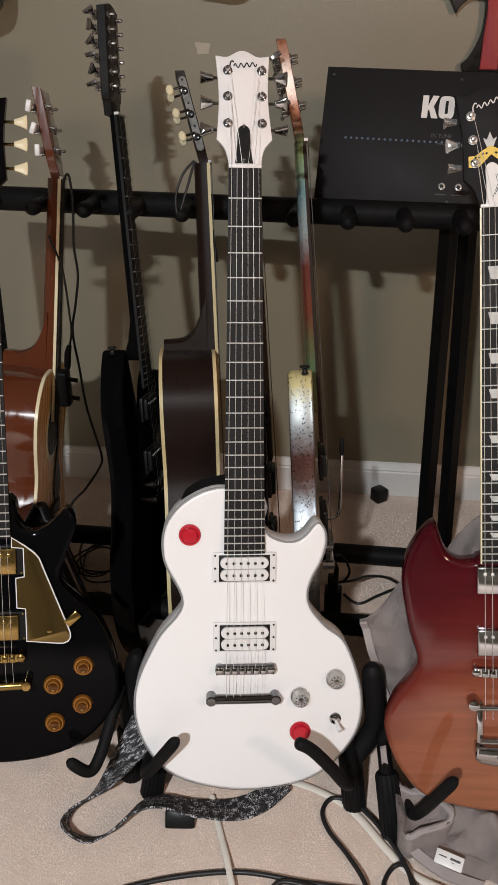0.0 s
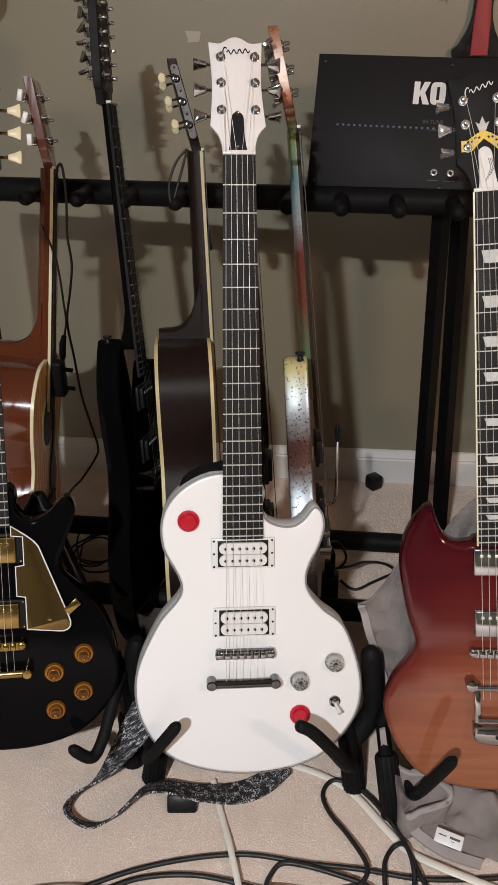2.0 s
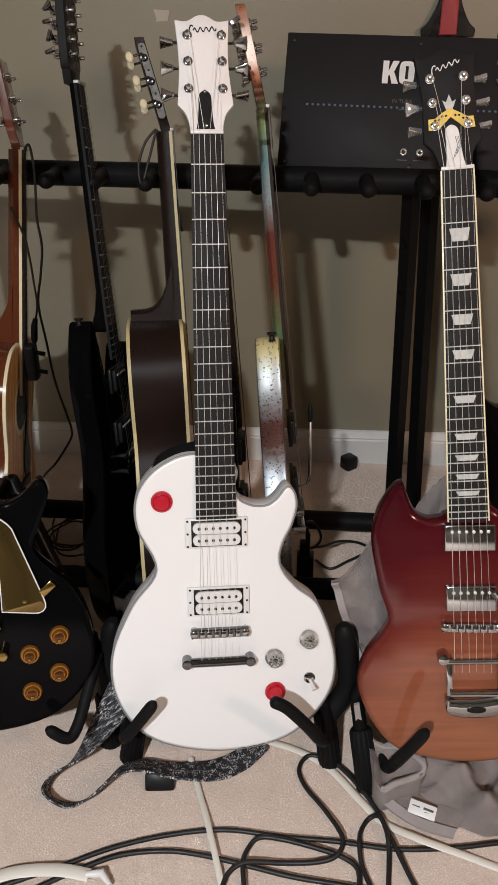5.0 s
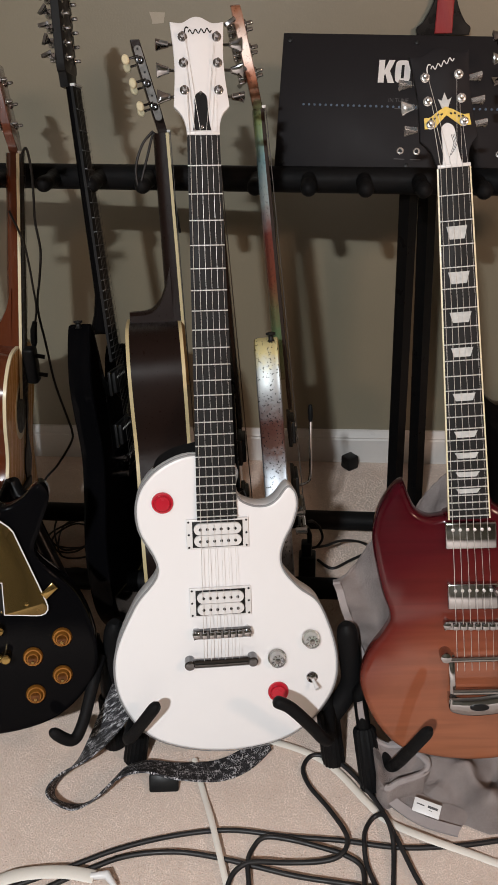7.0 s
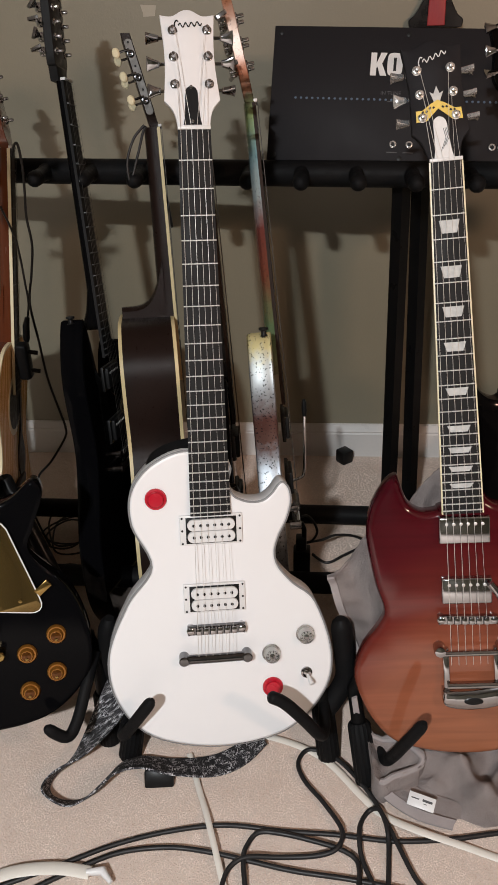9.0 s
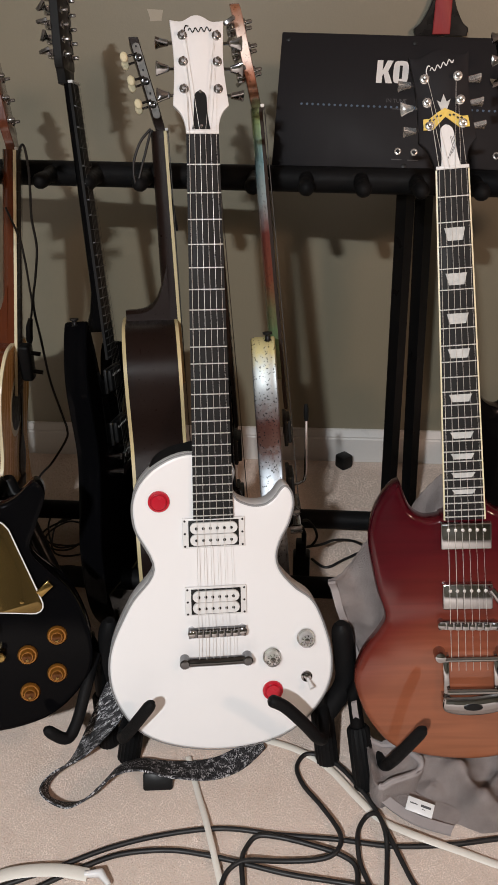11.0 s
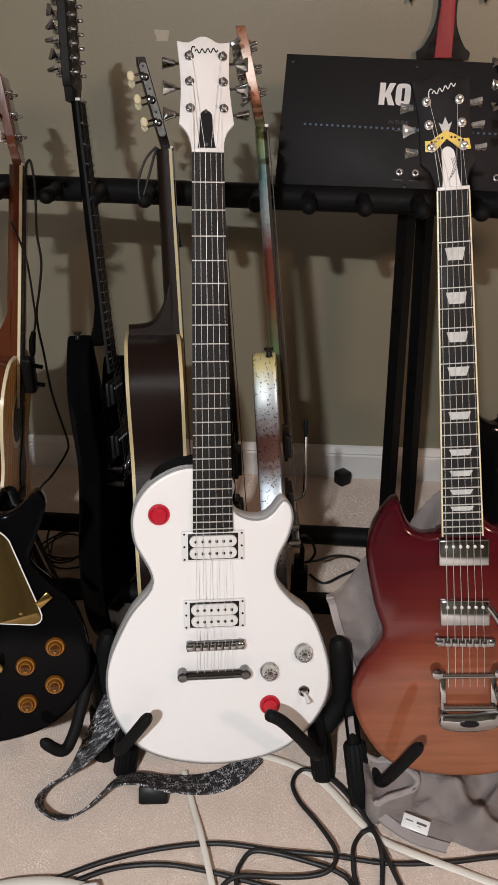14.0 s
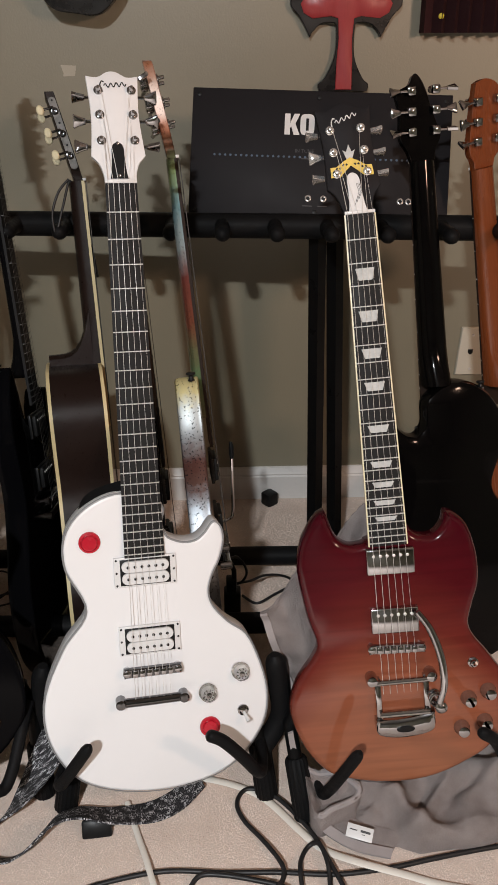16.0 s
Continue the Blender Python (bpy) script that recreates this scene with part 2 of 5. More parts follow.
# ---- building blocks ----
def spline(ctrl, steps=6, closed=True):
    """A smooth curve through control points; a point given twice makes a corner."""
    pts, n = [], len(ctrl)
    rng = range(n) if closed else range(n - 1)
    for i in rng:
        p = [Vector(ctrl[(i + k) % n] if closed else ctrl[min(max(i + k, 0), n - 1)]) for k in (-1, 0, 1, 2)]
        if (p[2] - p[1]).length < 1e-6:
            continue
        for s in range(steps):
            t = s / steps
            q = 0.5 * ((2 * p[1]) + (p[2] - p[0]) * t + (2 * p[0] - 5 * p[1] + 4 * p[2] - p[3]) * t * t + (3 * p[1] - p[0] - 3 * p[2] + p[3]) * t ** 3)
            if not pts or (q - pts[-1]).length > 1e-5:
                pts.append(q)
    if not closed:
        pts.append(Vector(ctrl[-1]))
    elif (pts[0] - pts[-1]).length < 1e-5:
        pts.pop()
    return pts


def flow(ctrl, steps):
    """Smooth values from control to control, the same number for every stretch."""
    n, out = len(ctrl), []
    for i in range(n - 1):
        p = [Vector(ctrl[min(max(i + k, 0), n - 1)]) for k in (-1, 0, 1, 2)]
        for s in range(steps):
            t = s / steps
            out.append(0.5 * ((2 * p[1]) + (p[2] - p[0]) * t + (2 * p[0] - 5 * p[1] + 4 * p[2] - p[3]) * t * t + (3 * p[1] - p[0] - 3 * p[2] + p[3]) * t ** 3))
    return out + [Vector(ctrl[-1])]


def inset(pts, d):
    """The closed outline moved inwards by d, less where it is too narrow for that."""
    n, out = len(pts), []
    area = sum(pts[i].x * pts[(i + 1) % n].y - pts[(i + 1) % n].x * pts[i].y for i in range(n))
    sgn = 1 if area > 0 else -1
    every = np.array([(p.x, p.y) for p in pts])
    for i in range(n):
        a, b = pts[i] - pts[i - 1], pts[(i + 1) % n] - pts[i]
        t = a.normalized() + b.normalized()
        t = t.normalized() if t.length > 1e-6 else b.normalized()
        way = sgn * Vector((-t.y, t.x))
        q = d
        for _ in range(12 if d > 0.002 else 0):
            c = pts[i] + way * q
            if np.hypot(every[:, 0] - c.x, every[:, 1] - c.y).min() >= q * 0.96:
                break
            q *= 0.85
        out.append(pts[i] + way * q)
    return out


def slab(pts, rings, caps=(True, True)):
    """A solid from a closed outline in x, z: rings of (inset, y) from front to back."""
    bm = bmesh.new()
    rows = [[bm.verts.new((p.x, y, p.y)) for p in (inset(pts, d) if d else pts)] for d, y in rings]
    n = len(pts)
    for a, b in zip(rows, rows[1:]):
        for i in range(n):
            bm.faces.new((a[i], a[(i + 1) % n], b[(i + 1) % n], b[i]))
    for row, wanted in ((rows[0], caps[0]), (rows[-1], caps[1])):
        if not wanted:
            continue
        flat = geometry.delaunay_2d_cdt([Vector((v.co.x, v.co.z)) for v in row], [], [list(range(n))], 1, 1e-7)
        y, near = row[0].co.y, {}
        for k, (co, origin) in enumerate(zip(flat[0], flat[3])):
            near[k] = row[origin[0]] if origin else bm.verts.new((co.x, y, co.y))
        for f in flat[2]:
            corner = [near[k] for k in f]
            if len(set(corner)) == 3 and not bm.faces.get(corner):
                bm.faces.new(corner)
    bmesh.ops.recalc_face_normals(bm, faces=bm.faces)
    return bm


def sweep(points, radius, seg=8, flat=None, taper=None, bm=None):
    """A tube along points; flat: (half width, half height) of a ribbon's section, its width kept level."""
    bm = bm or bmesh.new()
    pts = [Vector(p) for p in points]
    rows, side = [], None
    for i, p in enumerate(pts):
        t = (pts[min(i + 1, len(pts) - 1)] - pts[max(i - 1, 0)]).normalized()
        if side is None:
            side = t.cross(Vector((0, 0, 1)))
            if side.length < 0.05:
                side = t.cross(Vector((1, 0, 0)))
        side = (side - t * side.dot(t)).normalized()
        if flat:
            lv = t.cross(Vector((0, 0, 1)))
            if lv.length > 0.2:
                side = lv.normalized()
        up = side.cross(t)
        r = radius * (taper[i] if taper else 1)
        a, b = (flat if flat else (r, r))
        rows.append([bm.verts.new(p + side * a * math.cos(2 * math.pi * k / seg) + up * b * math.sin(2 * math.pi * k / seg)) for k in range(seg)])
    for a, b in zip(rows, rows[1:]):
        for k in range(seg):
            bm.faces.new((a[k], a[(k + 1) % seg], b[(k + 1) % seg], b[k]))
    bm.faces.new(rows[0][::-1])
    bm.faces.new(rows[-1])
    bmesh.ops.recalc_face_normals(bm, faces=bm.faces)
    return bm


def lathe(profile, seg=20, m=None, bm=None):
    """Rings of (radius, height along -y): things turned towards the front; m moves it."""
    bm = bm or bmesh.new()
    m = m or Matrix()
    rows = []
    for r, h in profile:
        rows.append([bm.verts.new(m @ Vector((r * math.cos(2 * math.pi * k / seg), -h, r * math.sin(2 * math.pi * k / seg)))) for k in range(seg)])
    for a, b in zip(rows, rows[1:]):
        for k in range(seg):
            bm.faces.new((a[k], a[(k + 1) % seg], b[(k + 1) % seg], b[k]))
    bm.faces.new(rows[0])
    bm.faces.new(rows[-1][::-1])
    bmesh.ops.recalc_face_normals(bm, faces=bm.faces)
    return bm


def block(lo, hi, bevel=0.0, m=None, bm=None, seg=2):
    """A box from corner to corner with rounded edges."""
    own = bmesh.new()
    bmesh.ops.create_cube(own, size=1)
    lo, hi = Vector(lo), Vector(hi)
    for v in own.verts:
        v.co = Vector([(lo[i] + hi[i]) / 2 + v.co[i] * (hi[i] - lo[i]) for i in range(3)])
    if bevel:
        bmesh.ops.bevel(own, geom=own.edges[:], offset=bevel, segments=seg, affect="EDGES", profile=0.5)
    if m:
        bmesh.ops.transform(own, matrix=m, verts=own.verts)
    if bm is None:
        return own
    me = bpy.data.meshes.new("joined")
    own.to_mesh(me)
    own.free()
    bm.from_mesh(me)
    bpy.data.meshes.remove(me)
    return bm


def to_mesh(name, bm, mat, sharp=40):
    me = bpy.data.meshes.new(name)
    bm.to_mesh(me)
    bm.free()
    me.materials.append(mat)
    me.polygons.foreach_set("use_smooth", [True] * len(me.polygons))
    me.set_sharp_from_angle(angle=radians(sharp))
    return me


def part(name, bm, mat, parent, label="", sharp=40):
    ob = new(name, bm if isinstance(bm, bpy.types.Mesh) else to_mesh(name, bm, mat, sharp))
    ob.parent = parent
    if label:
        tagged(ob, label)
    return ob


def thing(name, m, label, category, group="", kind=""):
    ob = new(name)
    ob.empty_display_size = 0.05
    ob.matrix_world = m
    return tagged(ob, label, category, group, kind)


def single(name, bm, mat, label, category, group="", kind="", sharp=40):
    return tagged(new(name, to_mesh(name, bm, mat, sharp)), label, category, group, kind)


def stance(nut, join, facing, base_below, scale=1.0):
    """The pose of a leaning instrument: its neck runs from join up to nut, its front looks towards facing degrees (0: to -y, 90: to +x)."""
    z = (Vector(nut) - Vector(join)).normalized()
    a = radians(facing)
    f = Vector((math.sin(a), -math.cos(a), 0))
    f = (f - z * f.dot(z)).normalized()
    x = (-f).cross(z).normalized()
    m = Matrix((x, -f, z)).transposed().to_4x4()
    return Matrix.Translation(Vector(nut) - z * base_below * scale) @ m @ Matrix.Scale(scale, 4)


# ---- the room ----
WY = 0.995
X0, X1, Y0, H = -3.2, 3.2, -6.4, 2.44
tagged(single("floor", block((X0 - 0.1, Y0 - 0.1, -0.1), (X1 + 0.1, WY + 0.1, 0.0)), CARPET, "beige cut-pile carpet floor", "floor"), kind="structure")
tagged(single("ceiling", block((X0 - 0.1, Y0 - 0.1, H), (X1 + 0.1, WY + 0.1, H + 0.1)), CEIL, "plain unseen ceiling, toned down to cut bounced light", "ceiling"), kind="structure")
for nm, lo, hi in (("wall_north", (X0, WY, 0), (X1, WY + 0.1, H)), ("wall_south", (X0, Y0 - 0.1, 0), (X1, Y0, H)),
                   ("wall_west", (X0 - 0.1, Y0 - 0.1, 0), (X0, WY + 0.1, H)), ("wall_east", (X1, Y0 - 0.1, 0), (X1 + 0.1, WY + 0.1, H))):
    tagged(single(nm, block(lo, hi), WALL, "olive-grey painted plaster wall", "wall"), kind="structure")


def baseboard():
    prof = [(0, 0), (-0.013, 0), (-0.013, 0.064), (-0.011, 0.068), (-0.012, 0.072), (-0.008, 0.080), (-0.005, 0.088), (0, 0.0895)]
    bm = bmesh.new()
    rows = [[bm.verts.new((x, WY + dy, z)) for dy, z in prof] for x in (X0, X1)]
    for k in range(len(prof) - 1):
        bm.faces.new((rows[0][k], rows[1][k], rows[1][k + 1], rows[0][k + 1]))
    for r in rows:
        bm.faces.new(r)
    bmesh.ops.recalc_face_normals(bm, faces=bm.faces)
    return tagged(single("baseboard", bm, TRIM, "white painted moulded baseboard with scuffs", "baseboard", sharp=25), kind="structure")


baseboard()

# ---- instruments: shared parts ----
LP_OUT = [(-0.028, 0.461), (-0.080, 0.443), (-0.111, 0.405), (-0.113, 0.355), (-0.088, 0.292), (-0.125, 0.238), (-0.157, 0.160), (-0.148, 0.085),
          (-0.099, 0.025), (0, 0), (0.100, 0.017), (0.160, 0.075), (0.174, 0.141), (0.150, 0.230), (0.095, 0.302), (0.103, 0.347), (0.118, 0.397),
          (0.105, 0.421), (0.078, 0.397), (0.054, 0.387), (0.036, 0.402), (0.028, 0.440)]
SG_OUT = [(-0.028, 0.382), (-0.036, 0.377), (-0.056, 0.376), (-0.073, 0.388), (-0.081, 0.407), (-0.087, 0.428), (-0.092, 0.430), (-0.103, 0.423), (-0.119, 0.402), (-0.130, 0.378), (-0.136, 0.340), (-0.128, 0.272), (-0.117, 0.228), (-0.127, 0.203),
          (-0.151, 0.172), (-0.166, 0.134), (-0.163, 0.100), (-0.145, 0.055), (-0.115, 0.019), (-0.069, 0.002), (-0.014, -0.005), (0.040, -0.001), (0.091, 0.017), (0.134, 0.043), (0.163, 0.088), (0.167, 0.140), (0.142, 0.186), (0.120, 0.218),
          (0.113, 0.240), (0.120, 0.268), (0.131, 0.303), (0.131, 0.346), (0.120, 0.388), (0.104, 0.408), (0.093, 0.414), (0.087, 0.412), (0.081, 0.394), (0.066, 0.381), (0.048, 0.382), (0.036, 0.390), (0.028, 0.396)]
STRAT_OUT = [(-0.03, 0.385), (-0.055, 0.40), (-0.078, 0.465), (-0.098, 0.475), (-0.128, 0.40), (-0.115, 0.30), (-0.130, 0.24), (-0.16, 0.16), (-0.148, 0.07), (-0.08, 0.008),
             (0, 0.0), (0.09, 0.01), (0.155, 0.08), (0.16, 0.17), (0.122, 0.25), (0.108, 0.31), (0.118, 0.37), (0.100, 0.425), (0.075, 0.41), (0.05, 0.36), (0.03, 0.35)]
ACOU_OUT = [(-0.02, 0.50), (-0.09, 0.492), (-0.138, 0.445), (-0.142, 0.38), (-0.122, 0.30), (-0.150, 0.225), (-0.196, 0.14), (-0.180, 0.055), (-0.10, 0.008),
            (0, 0.0), (0.10, 0.008), (0.180, 0.055), (0.196, 0.14), (0.150, 0.225), (0.122, 0.30), (0.142, 0.38), (0.138, 0.445), (0.09, 0.492), (0.02, 0.50)]


def fret_at(n, s):
    return s * (1 - 2 ** (-n / 12))


def add_body(g, outline, thick, mat, binding=None, round_edge=0.004, bind_w=0.0026, label="", steps=6):
    pts = spline(outline, steps)
    r = round_edge
    bw = bind_w if binding else 0.0
    body = part("body", slab(pts, [(r + bw, 0), (bw + r * 0.3, r * 0.1), (bw, r * 0.35), (0.0006, r * 0.9), (0, 0.008), (0, thick - r), (r * 0.3, thick - r * 0.3), (r, thick)]), mat, g, label, sharp=35)
    if binding:
        bm = bmesh.new()
        rings = [(bw + 0.0002, -0.0006), (0.0012, -0.0004), (0.0, 0.0006), (-0.0004, 0.0014), (0.0004, 0.0020)]
        rows = [[bm.verts.new((p.x, y, p.y)) for p in inset(pts, d)] for d, y in rings]
        for a, b in zip(rows, rows[1:]):
            for i in range(len(pts)):
                bm.faces.new((a[i], a[(i + 1) % len(pts)], b[(i + 1) % len(pts)], b[i]))
        bmesh.ops.recalc_face_normals(bm, faces=bm.faces)
        part("binding", bm, binding, body)
    return body


def add_neck(g, N, S, frets, w0, w1, ys, neck_mat, board_mat, depth=0.021, heel=None, fret_mat=None, edge=None, over=0.004, side_dots=None, low=1.0):
    """Neck back, fretboard, frets and nut. ys: y of the board's face at the nut and at its end."""
    length = fret_at(frets, S) + over
    heel = heel if heel is not None else length
    face = lambda d: ys[0] + (ys[1] - ys[0]) * d / length
    width = lambda d: w0 + (w1 - w0) * d / length
    bm, rows = bmesh.new(), []
    for i in range(13):
        d = heel * i / 12
        w, y, dep = width(d) / 2 - 0.0004, face(d) + 0.006, depth + 0.004 * i / 12 + (0.022 * max(0, (i - 10) / 2) ** 1.5)
        rows.append([bm.verts.new((-w * math.cos(math.pi * k / 10), y + dep * math.sin(math.pi * k / 10) ** 0.7 if 0 < k < 10 else y, N - d)) for k in range(11)])
    for a, b in zip(rows, rows[1:]):
        for k in range(10):
            bm.faces.new((a[k], a[k + 1], b[k + 1], b[k]))
        bm.faces.new((a[10], a[0], b[0], b[10]))
    bm.faces.new(rows[0])
    bm.faces.new(rows[-1])
    bmesh.ops.recalc_face_normals(bm, faces=bm.faces)
    neck = part("neck", bm, neck_mat, g)
    bm = bmesh.new()
    rows = []
    for d in (0, length):
        w, y = width(d) / 2, face(d)
        rows.append([bm.verts.new(c) for c in ((-w, y + 0.006, N - d), (-w, y + 0.0012, N - d), (-w * 0.6, y + 0.0003, N - d), (0, y, N - d), (w * 0.6, y + 0.0003, N - d), (w, y + 0.0012, N - d), (w, y + 0.006, N - d))])
    for k in range(6):
        bm.faces.new((rows[0][k], rows[0][k + 1], rows[1][k + 1], rows[1][k]))
    bm.faces.new((rows[0][6], rows[0][0], rows[1][0], rows[1][6]))
    bm.faces.new(rows[0])
    bm.faces.new(rows[1])
    bmesh.ops.recalc_face_normals(bm, faces=bm.faces)
    board = part("fretboard", bm, board_mat, g)
    if edge:
        for sx in (-1, 1):
            bm = bmesh.new()
            a = [(sx * (w0 / 2 - 0.0014), ys[0] + 0.0006, N), (sx * (w0 / 2 + 0.0006), ys[0] + 0.0008, N), (sx * (w0 / 2 + 0.0006), ys[0] + 0.006, N)]
            b = [(sx * (w1 / 2 - 0.0014), ys[1] + 0.0006, N - length), (sx * (w1 / 2 + 0.0006), ys[1] + 0.0008, N - length), (sx * (w1 / 2 + 0.0006), ys[1] + 0.006, N - length)]
            va, vb = [bm.verts.new(c) for c in a], [bm.verts.new(c) for c in b]
            for k in range(2):
                bm.faces.new((va[k], va[k + 1], vb[k + 1], vb[k]))
            part("binding", bm, edge, board)
    me = to_mesh("fret", block((-0.5, -0.0010, -0.0008), (0.5, 0.0012, 0.0008), 0.0003, seg=1), fret_mat or FRET)
    for n in range(1, frets + 1):
        d = fret_at(n, S)
        f = part("fret", me, None, board)
        f.location, f.scale = (0, face(d) - 0.0002, N - d), (width(d) - (0.002 if edge else 0.0), low, 1)
    part("nut", block((-w0 / 2, ys[0] - 0.0022, N), (w0 / 2, ys[0] + 0.006, N + 0.0045), 0.0006), WHITEP, g)
    if side_dots:
        dm = to_mesh("side_dot", lathe([(0.0011, 0), (0.0011, 0.0006)], 8, Matrix.Rotation(radians(90), 4, "Z")), side_dots)
        for n in (3, 5, 7, 9, 12, 15, 17, 19, 21):
            if n <= frets:
                d = (fret_at(n, S) + fret_at(n - 1, S)) / 2
                o = part("side_dot", dm, None, board)
                o.location = (width(d) / 2, face(d) + 0.0035, N - d)
    return face, width, length


def add_strings(g, N, S, y_nut, y_bridge, z_end, sp0=0.0355, sp1=0.051, mat=None, count=6, posts=None):
    for i in range(count):
        u = i / (count - 1) - 0.5
        r = 0.00042 - 0.00004 * (i * 6 / count)
        path = [(u * sp0, y_nut - 0.0026, N + 0.002), (u * sp1, y_bridge, N - S), (u * sp1, y_bridge + 0.004, z_end)]
        if posts:
            x, z, y, s = posts[(2, 1, 0, 3, 4, 5)[i]]
            path = [(x - s * 0.003, y - 0.007, N + z)] + path
        part("string", sweep(path, r, 5), mat or STEEL, g)


def tuner_meshes(metal, button):
    post = to_mesh("post", lathe([(0.0062, 0), (0.0062, 0.002), (0.0052, 0.0028), (0.003, 0.003), (0.003, 0.0105), (0.0022, 0.012), (0.0006, 0.0124)], 14), metal)
    house = to_mesh("housing", block((-0.0075, 0.0, -0.0075), (0.0075, 0.012, 0.0075), 0.0032), metal)
    shaft = to_mesh("shaft", sweep([(0.004, 0.006, 0), (0.02, 0.006, 0)], 0.0022, 8), metal)
    b = bmesh.new()
    pts = spline([(0.0, -0.003), (0.003, -0.0042), (0.009, -0.0062), (0.0155, -0.0090), (0.0172, -0.0085), (0.0178, 0.0), (0.0172, 0.0085), (0.0155, 0.0090), (0.009, 0.0062), (0.003, 0.0042), (0.0, 0.003)], 3)
    key = to_mesh("button", slab(pts, [(0.0012, -0.0032), (0.0, -0.0022), (0, 0.0022), (0.0012, 0.0032)]), button)
    b.free()
    return post, house, shaft, key


def add_tuners(g, N, spots, metal, button, thick=0.015, reach=0.012, angle=0.0, twists=(0, 0, 0, 0, 0, 0), fat=1.0):
    """spots: (x, z, y, side) of each post on the headstock's face; the buttons stand out to the side."""
    meshes = tuner_meshes(metal, button)
    for i, (x, z, y, side) in enumerate(spots):
        t = new("tuner")
        t.empty_display_size = 0.01
        t.parent = g
        t.matrix_local = pose(x, y, N + z, angle, 0, 0) @ Matrix.Scale(side, 4, (1, 0, 0))
        part("post", meshes[0], None, t)
        h = part("housing", meshes[1], None, t)
        h.location = (0, thick, 0)
        s = part("shaft", meshes[2], None, t)
        s.location, s.scale = (0, thick, 0), (reach / 0.012, 1, 1)
        k = part("button", meshes[3], None, t)
        k.matrix_local = pose(reach + 0.0075, thick + 0.006, 0, twists[i % len(twists)], 0, 0) @ Matrix.Diagonal((1, fat, 1, 1))


def add_head(g, N, outline, mat, y0=0.018, back=11.0, thick=0.015, label=""):
    """The headstock plate, tilted back from the nut. Returns the depth of its face at a height above the nut."""
    pts = spline(outline, 5)
    bm = slab(pts, [(0.0012, 0), (0, 0.001), (0, thick - 0.001), (0.001, thick)])
    k = math.tan(radians(back))
    for v in bm.verts:
        v.co.y += y0 + k * v.co.z
        v.co.z += N
    return part("headstock", bm, mat, g, label), (lambda z: y0 + k * z)


def humbucker(g, x, z, y, ring, cover, poles, open_coil=False, rw=0.0445, rh=0.0222, tilt=0.0):
    pk = new("pickup")
    pk.empty_display_size = 0.01
    pk.parent = g
    pk.matrix_local = pose(x, y, z, 0, tilt, 0)
    part("ring", block((-rw, -0.005, -rh), (rw, 0.001, rh), 0.0015), ring, pk)
    if open_coil:
        part("base", block((-0.0358, -0.0062, -0.0192), (0.0358, -0.004, 0.0192), 0.0005), BLACKP, pk)
        for s in (-1, 1):
            pts = [Vector((sx * 0.0255 + 0.0083 * math.cos(t), s * 0.0087 + 0.0083 * math.sin(t))) for sx, t0 in ((1, -90), (-1, 90)) for t in [radians(t0 + 18 * k) for k in range(11)]]
            part("bobbin", slab(pts, [(0.0008, -0.0105), (0, -0.0097), (0, -0.006)]), cover, pk)
            for i in range(6):
                part("pole", lathe([(0.0021, 0.0), (0.0021, 0.0118), (0.0013, 0.0122)], 10, Matrix.Translation(((i - 2.5) * 0.0099, 0, s * 0.0088))), poles, pk)
    else:
        part("cover", block((-0.035, -0.0115, -0.0192), (0.035, -0.003, 0.0192), 0.0022, seg=3), cover, pk)
        for i in range(6):
            part("pole", lathe([(0.0024, 0.01), (0.0024, 0.0122), (0.0016, 0.0126)], 10, Matrix.Translation(((i - 2.5) * 0.0099, 0, 0.0095))), poles, pk)
    for sx in (-1, 1):
        for sz in ((-1, 0, 1) if open_coil else (-1, 1)):
            part("screw", lathe([(0.0016, 0.004), (0.0016, 0.0056), (0.0008, 0.0061)], 8, Matrix.Translation((sx * (rw - 0.0035), 0, sz * (rh - 0.0035)))), (poles if ring is not BLACKP else GOLD), pk)
    return pk


def tunomatic(g, x, z, y, metal, half=0.043, tilt=0.0, plate=None):
    br = new("bridge")
    br.empty_display_size = 0.01
    br.parent = g
    br.matrix_local = pose(x, y, z, 0, tilt, 0)
    pts = spline([(-half, 0), (-half + 0.003, 0.0055), (-half + 0.008, 0.0065), (half - 0.008, 0.0065), (half - 0.003, 0.0055), (half, 0), (half - 0.003, -0.0055), (half - 0.008, -0.0065), (-half + 0.008, -0.0065), (-half + 0.003, -0.0055)], 3)
    part("plate", slab(pts, [(0.001, -0.0165), (0, -0.0155), (0, -0.008)]), plate or metal, br)
    for i in range(6):
        part("saddle", block((-0.0036 + (i - 2.5) * 0.0102, -0.0205, -0.005), (0.0036 + (i - 2.5) * 0.0102, -0.0160, 0.005), 0.0012), metal, br)
        part("saddle_slot", block((-0.0044 + (i - 2.5) * 0.0102, -0.0172, -0.0056), (-0.0037 + (i - 2.5) * 0.0102, -0.0160, 0.0056)), BLACKP, br)
    for s in (-1, 1):
        part("post", lathe([(0.0055, 0.0), (0.0055, 0.017), (0.0045, 0.0178), (0.001, 0.018)], 14, Matrix.Translation((s * (half - 0.006), 0, 0))), metal, br)


